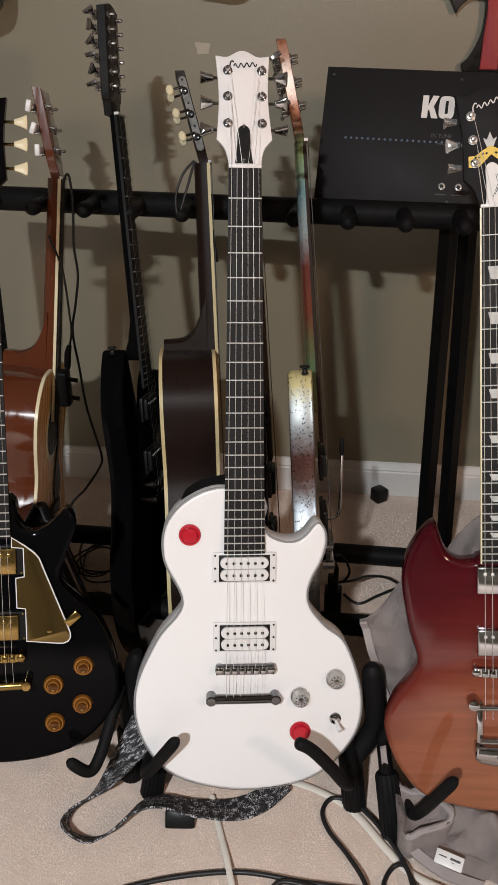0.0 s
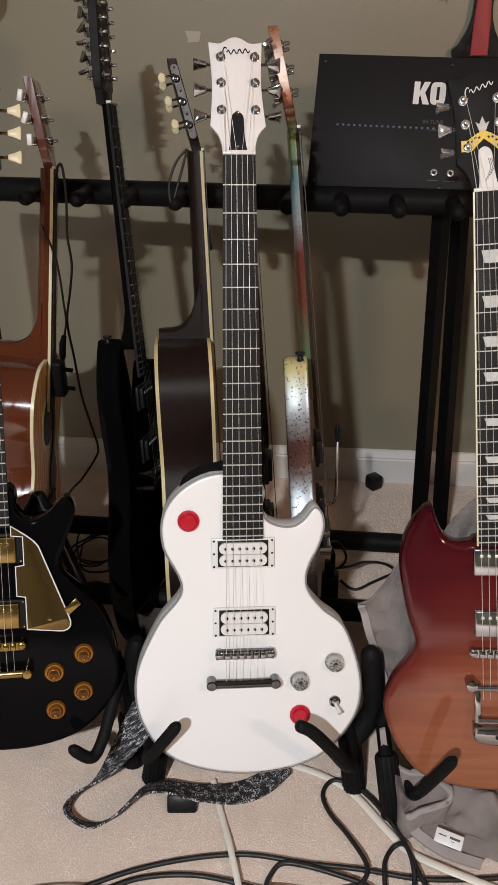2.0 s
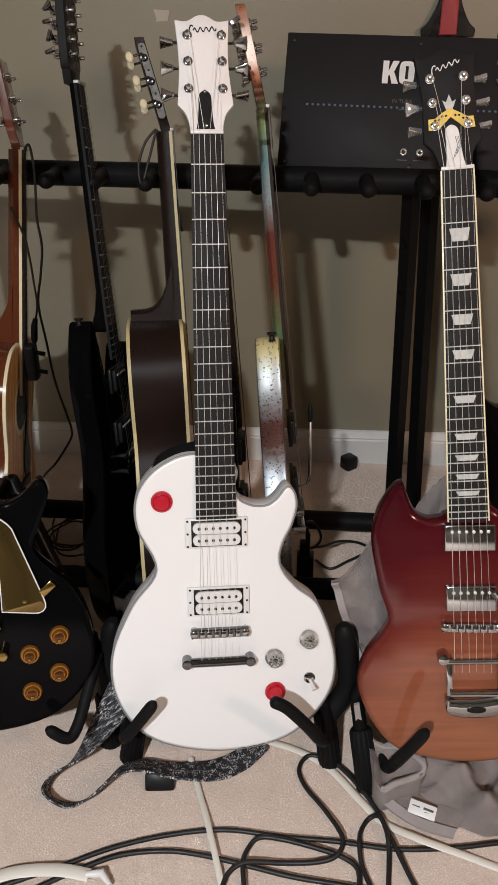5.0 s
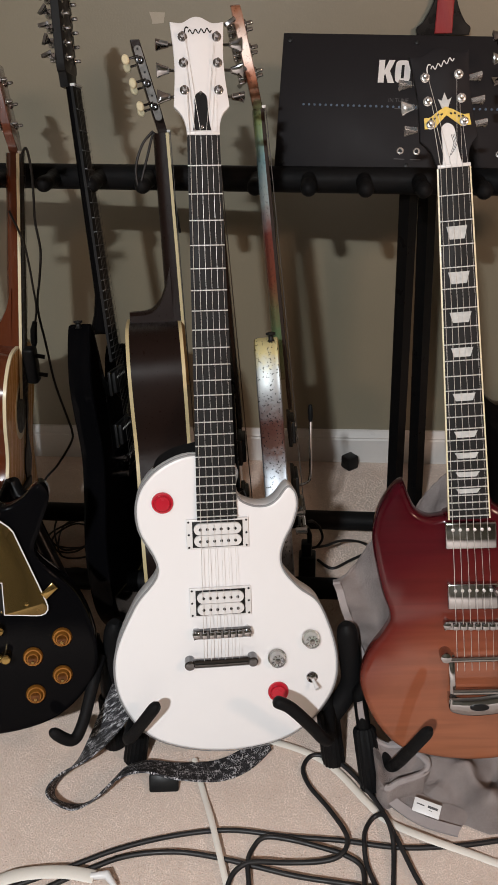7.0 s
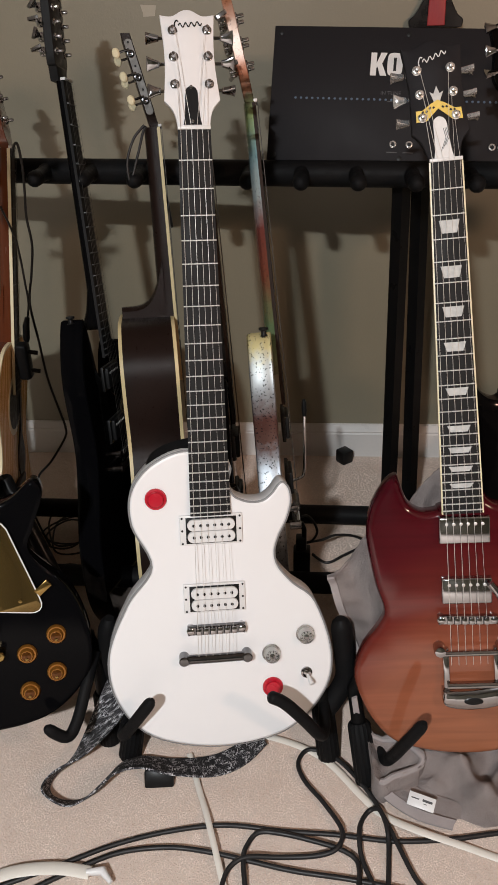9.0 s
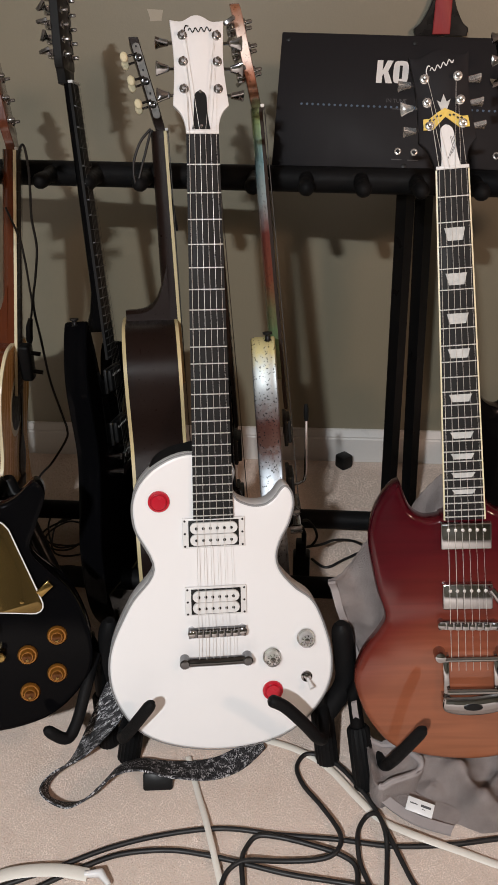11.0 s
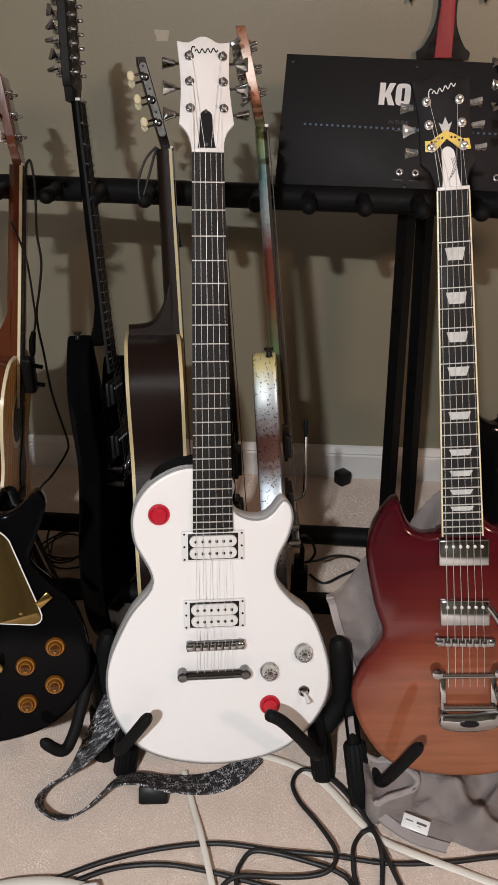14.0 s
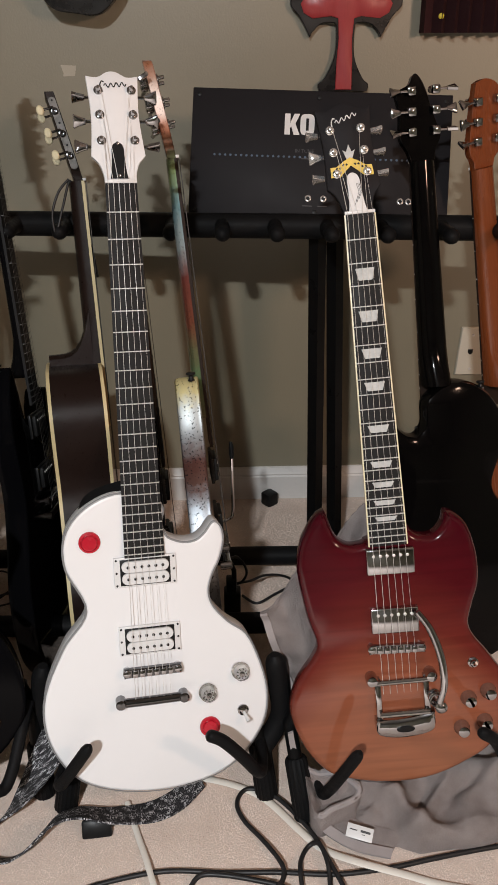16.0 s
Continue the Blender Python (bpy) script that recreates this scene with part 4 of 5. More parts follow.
def acoustic(m, label, side_mat, top_mat, neck_mat, bind, N, head_mat, tuner_btn, depth=0.1, dots=None, join=14, head_back=14.0, slotted=False, hole=0.335, tall=1.0):
    S = 0.645
    g = thing("acoustic_guitar", m, label, "guitar", "guitars")
    pts = spline([(x, z * tall) for x, z in ACOU_OUT], 6)
    body = part("body", slab(pts, [(0.002, 0.001), (0, 0.002), (0, depth - 0.002), (0.003, depth)], caps=(False, True)), side_mat, g)
    part("soundboard", slab(pts, [(0.0025, -0.0008), (0.0025, 0.003)]), top_mat, body)
    for y in (0.0, depth - 0.004):
        bm = bmesh.new()
        rows = [[bm.verts.new((p.x, yy, p.y)) for p in inset(pts, d)] for d, yy in ((0.0035, y - 0.0012), (-0.0006, y - 0.0008), (-0.0008, y + 0.005), (0.002, y + 0.0055))]
        for a, b in zip(rows, rows[1:]):
            for i in range(len(pts)):
                bm.faces.new((a[i], a[(i + 1) % len(pts)], b[(i + 1) % len(pts)], b[i]))
        bmesh.ops.recalc_face_normals(bm, faces=bm.faces)
        part("binding", bm, bind, body)
    part("sound_hole", lathe([(0.05, 0.0015), (0.05, 0.0018), (0.002, 0.0018)], 32, Matrix.Translation((0, 0, hole))), BLACKP, body)
    part("rosette", lathe([(0.062, 0.0005), (0.062, 0.0013), (0.052, 0.0014)], 32, Matrix.Translation((0, 0, hole))), bind, body)
    add_neck(g, N, S, 20, 0.044, 0.056, (-0.004, -0.009), neck_mat, ROSE, heel=fret_at(join, S) + 0.012, depth=0.022, side_dots=dots or CREAM, edge=bind, low=0.4, fret_mat=DULL)
    # the heel sweeps from the neck down to the back of the body
    hz = N - fret_at(join, S)
    heel = bmesh.new()
    rows = []
    for i in range(9):
        t = i / 8
        w, zz, y = 0.026 - 0.010 * t, hz + 0.022 + 0.085 * (1 - t) ** 4.5, 0.012 + (depth - 0.018) * t
        rows.append([heel.verts.new(c) for c in ((-w, y, hz - 0.012), (-w, y, zz - 0.006), (-w * 0.6, y, zz), (w * 0.6, y, zz), (w, y, zz - 0.006), (w, y, hz - 0.012))])
    for a, b in zip(rows, rows[1:]):
        for k in range(5):
            heel.faces.new((a[k], a[k + 1], b[k + 1], b[k]))
    heel.faces.new(rows[0])
    heel.faces.new(rows[-1])
    bmesh.ops.recalc_face_normals(heel, faces=heel.faces)
    part("heel", heel, neck_mat, g)
    plain = [(-0.022, 0.0), (-0.022, 0.0), (-0.024, 0.015), (-0.034, 0.035), (-0.034, 0.035), (-0.036, 0.165), (-0.036, 0.165), (0.036, 0.165), (0.036, 0.165), (0.034, 0.035), (0.034, 0.035), (0.024, 0.015), (0.022, 0.0), (0.022, 0.0)]
    plain = [(x, z * 0.89) for x, z in plain]
    head, face = add_head(g, N, plain, head_mat, y0=-0.002, back=head_back, thick=0.016)
    if slotted:
        slot_tuners(g, N, face, tuner_btn, head_back)
    else:
        spots = [(s * 0.024, z, face(z), s) for s in (-1, 1) for z in (0.118, 0.083, 0.048)]
        add_tuners(g, N, spots, CHROME, tuner_btn, reach=0.016, angle=-head_back, thick=0.016, twists=(20, 30, 10, 60, 10, 40), fat=1.4)
        guard = [Vector(p) for p in ((0.035, 0.41), (0.060, 0.37), (0.058, 0.31), (0.095, 0.25), (0.085, 0.205), (0.045, 0.215), (0.028, 0.26), (0.045, 0.32))]
        part("pickguard", slab(spline(guard, 4), [(0.0006, -0.0034), (0, -0.0026), (0, -0.0006)]), BLACKP, body, "black teardrop pickguard")
    add_strings(g, N, S, -0.004, -0.012, N - S - 0.01, sp1=0.055, mat=WIRE)
    part("bridge", block((-0.075, -0.008, N - S - 0.018), (0.075, 0.0, N - S + 0.012), 0.003), ROSE, g)
    return g


acoustic(stance((-0.130, 0.60, 0.868), (-0.114, 0.517, 0.532), 101, 0.859, 0.957), "dark brown acoustic guitar with ivory binding, edge-on in the rack", BROWN, SPRUCE, BROWN, IVORY, 0.859, BROWN, CREAM, depth=0.098, join=12.4, slotted=True, tall=1.065)
acoustic(stance((-0.409, 0.655, 0.828), (-0.434, 0.576, 0.507), 99, 0.845, 1.0), "red-brown acoustic guitar with amber spruce top in the rack", MAHOG, SPRUCE, MAHOG, CREAM, 0.845, MAHOG, WHITEP, depth=0.1, join=13, hole=0.375)


def electric(m, label, body_mat, neck_mat, board_mat, outline=STRAT_OUT, N=0.86, S=0.6477, frets=22, thick=0.044, head=None, head_mat=None, tun=CHROME, button=CHROME, dots=WHITEP, six=False, twelve=False, hardware=CHROME, bind=None, whammy=False, head_back=9.0, binding=None, depth=0.021, head_y=0.006, body_y=0.0, edge_r=0.006):
    g = thing("electric_guitar", m, label, "guitar", "guitars")
    add_body(g, outline, thick, body_mat, binding, round_edge=edge_r).location.y = body_y
    add_neck(g, N, S, frets, 0.043, 0.057, (0.004, -0.008), neck_mat, board_mat, heel=fret_at(18, S), depth=depth, side_dots=dots, edge=bind, low=0.4, fret_mat=DULL)
    hd = head or [(-0.0215, 0.0), (-0.0215, 0.0), (-0.024, 0.014), (-0.034, 0.03), (-0.035, 0.09), (-0.028, 0.135), (0.0, 0.150), (0.022, 0.145), (0.022, 0.145), (0.030, 0.09), (0.034, 0.035), (0.024, 0.014), (0.0215, 0.0), (0.0215, 0.0)]
    hs, face = add_head(g, N, hd, head_mat or neck_mat, y0=head_y, back=head_back)
    if twelve:
        spots = [(s * 0.022, 0.045 + 0.022 * i, face(0.045 + 0.022 * i), s) for s in (-1, 1) for i in range(6)]
    else:
        spots = [(s * 0.022, z, face(z), s) for s in (-1, 1) for z in (0.118, 0.085, 0.052)]
    add_tuners(g, N, spots, tun, button, reach=0.013, angle=-head_back, twists=(70, 20, 80, 40, 10, 60))
    add_strings(g, N, S, 0.004, -0.018, N - S - 0.02, mat=WIRE)
    humbucker(g, 0, N - 0.508, 0, BLACKP, BLACKP if hardware is CHROME else hardware, STEEL)
    humbucker(g, 0, N - 0.606, 0, BLACKP, BLACKP if hardware is CHROME else hardware, STEEL)
    tunomatic(g, 0, N - S - 0.002, 0, hardware)
    stopbar(g, 0, N - S - 0.03, 0, hardware)
    if whammy:
        part("whammy_bar", sweep(spline([(0.03, -0.012, N - 0.622), (0.033, -0.024, N - 0.620), (0.036, -0.033, N - 0.611), (0.034, -0.037, N - 0.56), (0.030, -0.040, N - 0.507)], 5, False), 0.0028, 8), CHROME, g)
        part("whammy_tip", sweep(spline([(0.030, -0.040, N - 0.507), (0.029, -0.041, N - 0.477)], 3, False), 0.0045, 10, taper=[0.7, 1, 1, 0.6]), BLACKP, g)
    horn = max((p for p in outline if p[0] < -0.05), key=lambda p: p[1])
    for s in (-1, 1):
        part("strap_button", lathe([(0.006, 0), (0.004, 0.003), (0.004, 0.008), (0.0075, 0.010), (0.0075, 0.013)], 14, Matrix.Translation((horn[0] if s < 0 else 0, thick / 2, horn[1] if s < 0 else min(p[1] for p in outline))) @ Matrix.Rotation(radians(90 * s), 4, "X")), BLACKP if hardware is CHROME else hardware, g)
    return g


electric(stance((-0.277, 0.625, 0.940), (-0.242, 0.51, 0.481), 88, 0.86, 0.988), "gloss black twelve-string electric guitar, edge-on in the rack", BLACKG, BLACKG, EBONY, outline=[(x * 1.1, z * 1.24 - 0.125) for x, z in STRAT_OUT], thick=0.042, twelve=True, depth=0.012, head_mat=BLACKP, head_back=-2.0, head_y=0.012,
         head=[(-0.0215, 0.0), (-0.0215, 0.0), (-0.026, 0.02), (-0.033, 0.04), (-0.033, 0.168), (-0.033, 0.168), (0.0, 0.176), (0.033, 0.168), (0.033, 0.168), (0.033, 0.04), (0.026, 0.02), (0.0215, 0.0), (0.0215, 0.0)])
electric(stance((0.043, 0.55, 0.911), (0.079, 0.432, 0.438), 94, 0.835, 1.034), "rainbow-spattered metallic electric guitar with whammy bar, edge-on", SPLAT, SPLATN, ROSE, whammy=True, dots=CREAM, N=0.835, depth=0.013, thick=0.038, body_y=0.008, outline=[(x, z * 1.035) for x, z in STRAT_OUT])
electric(stance((-0.030, 0.50, 0.882), (-0.002, 0.38, 0.401), 95, 0.86, 1.0), "black electric guitar hidden behind the white one", BLACKG, BLACKS, ROSE, dots=CREAM)
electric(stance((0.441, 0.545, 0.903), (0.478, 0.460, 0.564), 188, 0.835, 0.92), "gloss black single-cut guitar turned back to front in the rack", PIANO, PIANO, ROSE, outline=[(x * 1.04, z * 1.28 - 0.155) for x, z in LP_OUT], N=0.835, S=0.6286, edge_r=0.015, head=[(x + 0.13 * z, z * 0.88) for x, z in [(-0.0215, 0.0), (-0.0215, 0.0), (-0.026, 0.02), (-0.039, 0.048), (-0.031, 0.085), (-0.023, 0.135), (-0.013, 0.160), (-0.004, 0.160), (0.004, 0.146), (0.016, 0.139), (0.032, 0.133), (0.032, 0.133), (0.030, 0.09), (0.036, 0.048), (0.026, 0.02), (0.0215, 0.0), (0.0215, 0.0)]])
electric(stance((0.555, 0.600, 0.885), (0.630, 0.560, 0.477), 205, 0.86, 0.94), "amber mahogany guitar turned back to front in the rack", ORANGE, ORANGE, ROSE, outline=[(x, z * 0.80) for x, z in STRAT_OUT])


# ---- the tuner display standing on the rail ----
def tuner_box():
    lean = math.degrees(math.atan2(0.10, 0.215))
    g = thing("display_unit", pose(0.284, 0.648, 0.791, -lean, 1.7, -4.6), "wide charcoal metal tuner display standing on the rack's rail", "display unit")
    W, Hh, D = 0.237, 0.232, 0.045
    face = part("case", block((-W, 0, 0), (W, D, Hh), 0.0015), BOXM, g)
    for x in (-0.225, -0.005, 0.225):
        for z in (0.012, Hh - 0.012):
            part("screw", lathe([(0.0045, 0), (0.0042, 0.0016), (0.002, 0.002)], 12, Matrix.Translation((x, 0, z))), BLACKP, g)
    led = to_mesh("led", lathe([(0.0022, 0), (0.0018, 0.0012)], 8), LEDM)
    for i in range(37):
        o = part("led", led, None, g)
        o.location = (-0.193 + 0.0098 * i, 0, 0.117)
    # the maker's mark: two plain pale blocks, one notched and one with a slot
    k1 = [Vector(p) for p in ((-0.0665, 0.157), (-0.0565, 0.157), (-0.0565, 0.169), (-0.0545, 0.172), (-0.0495, 0.157), (-0.0385, 0.157), (-0.0470, 0.177), (-0.0390, 0.195), (-0.0495, 0.195), (-0.0548, 0.182), (-0.0565, 0.178), (-0.0565, 0.195), (-0.0665, 0.195))]
    part("maker_mark", slab(k1, [(0, -0.0008), (0, 0.0002)]), WHITEP, g)
    part("maker_mark", slab(spline([(-0.038, 0.176), (-0.036, 0.160), (-0.025, 0.157), (-0.014, 0.160), (-0.012, 0.176), (-0.014, 0.192), (-0.025, 0.195), (-0.036, 0.192)], 4), [(0, -0.0008), (0, 0.0002)]), WHITEP, g)
    part("maker_mark", block((-0.0275, -0.0011, 0.165), (-0.0225, 0.0002, 0.187), 0.0), BLACKP, g)
    word("IN TUNE", g, (-0.046, -0.0006, 0.125), 0.009, GREYINK)
    for x in (-0.018, 0.010, 0.150, 0.165):
        j = part("jack", lathe([(0.0062, 0), (0.0062, 0.003), (0.0048, 0.004), (0.0036, 0.004), (0.0036, 0.002)], 18, Matrix.Translation((x, 0, 0.036))), BRIGHT, g)
        part("hole", lathe([(0.0034, 0), (0.0034, 0.0024), (0.001, 0.0024)], 12, Matrix.Translation((x, 0, 0.036))), BLACKP, j)
    for x in (-0.018, 0.010):
        part("caption_bar", block((x - 0.010, -0.0006, 0.022), (x + 0.008, 0.0002, 0.0235)), GREYINK, g)
    part("caption_bar", block((-0.034, -0.0006, 0.1075), (0.03, 0.0002, 0.109)), GREYINK, g)
    for o in g.children:
        if o.name.split(".")[0] in ("maker_mark", "led", "lettering"):
            o.location.z -= 0.006
    return g


def word(text, parent, at, size, mat, rot=(90, 0, 0)):
    cu = bpy.data.curves.new("lettering", "FONT")
    cu.body, cu.size, cu.extrude = text, size, 0.0002
    ob = bpy.data.objects.new("lettering", cu)
    scene.collection.objects.link(ob)
    me = bpy.data.meshes.new_from_object(ob.evaluated_get(bpy.context.evaluated_depsgraph_get()))
    bpy.data.objects.remove(ob)
    me.materials.clear()
    me.materials.append(mat)
    o = new("lettering", me)
    o.parent = parent
    o.matrix_local = pose(*at, *rot)
    return o


LEDM = material("blue-grey led lens", (0.10, 0.16, 0.25), 0.3, scale=40)
GREYINK = material("grey ink", (0.07, 0.07, 0.075), 0.6)
tuner_box()


# ---- floor stands ----
def stand(name_label, legs, hooks, apex, rear, pads=()):
    """An A-frame stand: two ribbed-sleeved legs, two padded hooks, a yoke and a rear leg."""
    mid = [sum(l[0][i] for l in legs) / 2 for i in range(3)]
    g = thing("guitar_stand", pose(mid[0], mid[1], 0), name_label, "guitar stand", "guitar stands")
    inv = Matrix.Translation((-mid[0], -mid[1], 0))

    def put(name, bm, mat):
        bmesh.ops.transform(bm, matrix=inv, verts=bm.verts)
        return part(name, bm, mat, g)

    for foot, top in legs:
        f, t = Vector(foot), Vector(top)
        put("leg", sweep([f.lerp(t, 0.5), t, t.lerp(Vector(apex), 0.5), Vector(apex)], 0.0115, 12), TUBE)
        # ribbed rubber sleeve
        bm = bmesh.new()
        seg, rows = 36, []
        ax = (t - f).normalized()
        sx = ax.cross(Vector((0, 1, 0))).normalized()
        sy = ax.cross(sx)
        for d, k in ((0.0, 0.80), (0.004, 1.0), (0.095, 0.97), (0.1, 0.8)):
            rows.append([bm.verts.new(f + ax * d + (sx * math.cos(2 * math.pi * i / seg) + sy * math.sin(2 * math.pi * i / seg)) * 0.0185 * k * (1.0 if i % 2 else 0.93)) for i in range(seg)])
        for a, b in zip(rows, rows[1:]):
            for i in range(seg):
                bm.faces.new((a[i], a[(i + 1) % seg], b[(i + 1) % seg], b[i]))
        bm.faces.new(rows[0])
        bm.faces.new(rows[-1])
        bmesh.ops.recalc_face_normals(bm, faces=bm.faces)
        put("rubber_foot", bm, FOAM)
    for h in hooks:
        pts = spline(h, 6, False)
        n = len(pts)
        put("hook", sweep(pts, 0.0090, 14, taper=[1.0] * (n - 3) + [1.0, 0.85, 0.45]), FOAM)
    for p in pads:
        q = spline(p, 6, False)
        put("padded_upright", sweep(q, 0.0165, 16, taper=[1.0] * (len(q) - 3) + [0.96, 0.8, 0.45]), FOAM)
    put("yoke", sweep([Vector(legs[0][1]) + Vector((0.01, 0.02, 0.03)), Vector(legs[1][1]) + Vector((-0.01, 0.02, 0.03))], 0.010, 10), TUBE)
    put("rear_leg", sweep([apex, rear], 0.0115, 12), TUBE)
    put("rubber_tip", lathe([(0.014, -0.006), (0.016, 0.0), (0.016, 0.012), (0.012, 0.016)], 14, Matrix.Translation((rear[0], rear[1], 0.006)) @ Matrix.Rotation(radians(-90), 4, "X")), FOAM)
    return g


stand("black tubular stand with padded hooks under the white guitar", [((-0.152, 0.030, 0.0), (-0.130, 0.065, 0.135)), ((0.168, 0.045, 0.0), (0.150, 0.080, 0.135))],
      [[(-0.140, 0.058, 0.10), (-0.146, 0.01, 0.095), (-0.138, -0.025, 0.118), (-0.112, -0.036, 0.165), (-0.086, -0.038, 0.208)],
       [(0.158, 0.070, 0.10), (0.158, 0.01, 0.105), (0.150, -0.020, 0.130), (0.128, -0.034, 0.175), (0.100, -0.038, 0.212), (0.078, -0.040, 0.226)]], (0.01, 0.215, 0.40), (0.02, 0.33, 0.0),
      [[(-0.140, 0.060, 0.08), (-0.172, 0.085, 0.12), (-0.181, 0.09, 0.17), (-0.172, 0.09, 0.242)], [(0.160, 0.070, 0.08), (0.190, 0.088, 0.13), (0.187, 0.095, 0.19), (0.180, 0.10, 0.245)]])
stand("black tubular stand with padded hooks under the cherry guitar", [((0.227, 0.0, 0.0), (0.203, 0.065, 0.135)), ((0.555, 0.0, 0.0), (0.545, 0.065, 0.135))],
      [[(0.234, 0.045, 0.050), (0.250, 0.010, 0.046), (0.259, -0.012, 0.078), (0.273, -0.034, 0.134), (0.293, -0.050, 0.195)],
       [(0.548, 0.05, 0.09), (0.525, -0.005, 0.12), (0.505, -0.035, 0.165), (0.480, -0.052, 0.215), (0.454, -0.060, 0.240)]], (0.37, 0.20, 0.40), (0.38, 0.32, 0.0))
stand("black tubular stand with padded hooks under the black guitar", [((-0.515, 0.0, 0.0), (-0.50, 0.055, 0.135)), ((-0.190, 0.060, 0.0), (-0.196, 0.085, 0.16))],
      [[(-0.505, 0.05, 0.10), (-0.50, -0.01, 0.11), (-0.48, -0.05, 0.14), (-0.45, -0.06, 0.20)],
       [(-0.197, 0.075, 0.185), (-0.203, 0.03, 0.160), (-0.214, -0.005, 0.120), (-0.226, -0.026, 0.110), (-0.252, -0.034, 0.138)]], (-0.34, 0.20, 0.42), (-0.35, 0.32, 0.0))


# ---- things on the floor ----
def carpet_pile():
    rng = np.random.default_rng(3)
    verts, faces = [], []
    for x0, x1, y0, y1, step, h in ((-0.48, 0.62, -0.26, 0.20, 0.0030, 0.0016), (-0.70, 0.78, 0.20, 0.98, 0.0050, 0.0020)):
        nx, ny = int((x1 - x0) / step), int((y1 - y0) / step)
        gx, gy = np.meshgrid(np.arange(nx), np.arange(ny))
        p = np.stack([x0 + (gx.ravel() + rng.uniform(-0.5, 0.5, nx * ny)) * step, y0 + (gy.ravel() + rng.uniform(-0.5, 0.5, nx * ny)) * step], 1)
        n = len(p)
        a = rng.uniform(0, 6.28, n)
        lean = rng.normal(0, step * 0.40, (n, 2))
        hh = h * rng.uniform(0.55, 1.15, n)
        base = len(verts)
        for k in range(3):
            c = np.stack([p[:, 0] + step * 0.62 * np.cos(a + 2.094 * k), p[:, 1] + step * 0.62 * np.sin(a + 2.094 * k), np.full(n, -0.0005)], 1)
            verts.extend(c.tolist())
        verts.extend(np.stack([p[:, 0] + lean[:, 0], p[:, 1] + lean[:, 1], hh], 1).tolist())
        i = np.arange(n)
        for k in range(3):
            faces.extend(np.stack([base + k * n + i, base + ((k + 1) % 3) * n + i, base + 3 * n + i], 1).tolist())
    me = bpy.data.meshes.new("carpet_pile")
    me.from_pydata(verts, [], faces)
    me.materials.append(TUFT)
    return tagged(new("carpet_pile", me), "beige flecked carpet pile", "carpet", kind="stuff")


carpet_pile()


def lead(name, pts, mat, label, radius=0.0036, flat=None, ends=()):
    g = thing(name, pose(*pts[0]), label, "cable", "leads on the carpet")
    inv = Matrix.Translation([-c for c in pts[0]])
    bm = sweep(spline(pts, 7, False), radius, 10 if not flat else 8, flat=flat)
    bmesh.ops.transform(bm, matrix=inv, verts=bm.verts)
    part("sheath", bm, mat, g)
    for e in ends:
        bm = sweep(e, 0.0065, 12, taper=[0.7] + [1.0] * (len(e) - 2) + [0.5] if len(e) > 2 else None)
        bmesh.ops.transform(bm, matrix=inv, verts=bm.verts)
        part("plug", bm, BLACKP if mat is CABLE else WHITEP, g)
    return g


lead("cable", [(-0.329, -0.215, 0.006), (-0.218, -0.163, 0.006), (-0.145, -0.127, 0.006), (-0.067, -0.101, 0.006), (0.014, -0.087, 0.006), (0.098, -0.092, 0.006), (0.179, -0.094, 0.006), (0.26, -0.1, 0.006), (0.341, -0.093, 0.007), (0.409, -0.08, 0.007), (0.491, -0.065, 0.006), (0.60, -0.05, 0.006)], CABLE, "black rubber instrument cable lying across the carpet")
lead("cable", [(-0.254, -0.205, 0.007), (-0.178, -0.16, 0.007), (-0.127, -0.137, 0.007), (-0.063, -0.127, 0.007), (-0.006, -0.131, 0.007), (0.051, -0.141, 0.007), (0.115, -0.153, 0.007), (0.193, -0.161, 0.007), (0.268, -0.172, 0.007)], CABLE, "black rubber instrument cable curving along the carpet")
lead("cable", [(0.308, -0.181, 0.008), (0.285, -0.158, 0.008), (0.259, -0.1, 0.014), (0.239, -0.046, 0.010), (0.216, -0.007, 0.010), (0.183, 0.033, 0.010), (0.152, 0.051, 0.008), (0.13, 0.05, 0.007), (0.119, 0.025, 0.007), (0.13, -0.006, 0.007), (0.156, -0.04, 0.008), (0.18, -0.081, 0.014), (0.185, -0.103, 0.015), (0.174, -0.123, 0.014), (0.146, -0.131, 0.010), (0.099, -0.135, 0.009), (0.051, -0.141, 0.015), (0.028, -0.154, 0.012), (0.019, -0.177, 0.010), (0.017, -0.203, 0.008)], CABLE, "black rubber cable in a tall loop on the carpet")
lead("cable", [(0.052, -0.191, 0.008), (0.045, -0.143, 0.014), (0.05, -0.117, 0.010), (0.065, -0.1, 0.012), (0.098, -0.101, 0.013), (0.147, -0.109, 0.010), (0.186, -0.121, 0.010), (0.206, -0.139, 0.009), (0.204, -0.184, 0.014)], CABLE, "black rubber cable in a wide loop on the carpet")
lead("cable", [(0.236, -0.191, 0.007), (0.213, -0.135, 0.008), (0.209, -0.101, 0.015), (0.213, -0.074, 0.008), (0.226, -0.054, 0.008), (0.24, -0.058, 0.018), (0.249, -0.086, 0.018), (0.25, -0.117, 0.010), (0.244, -0.183, 0.007)], CABLE, "black rubber cable in a narrow loop on the carpet")
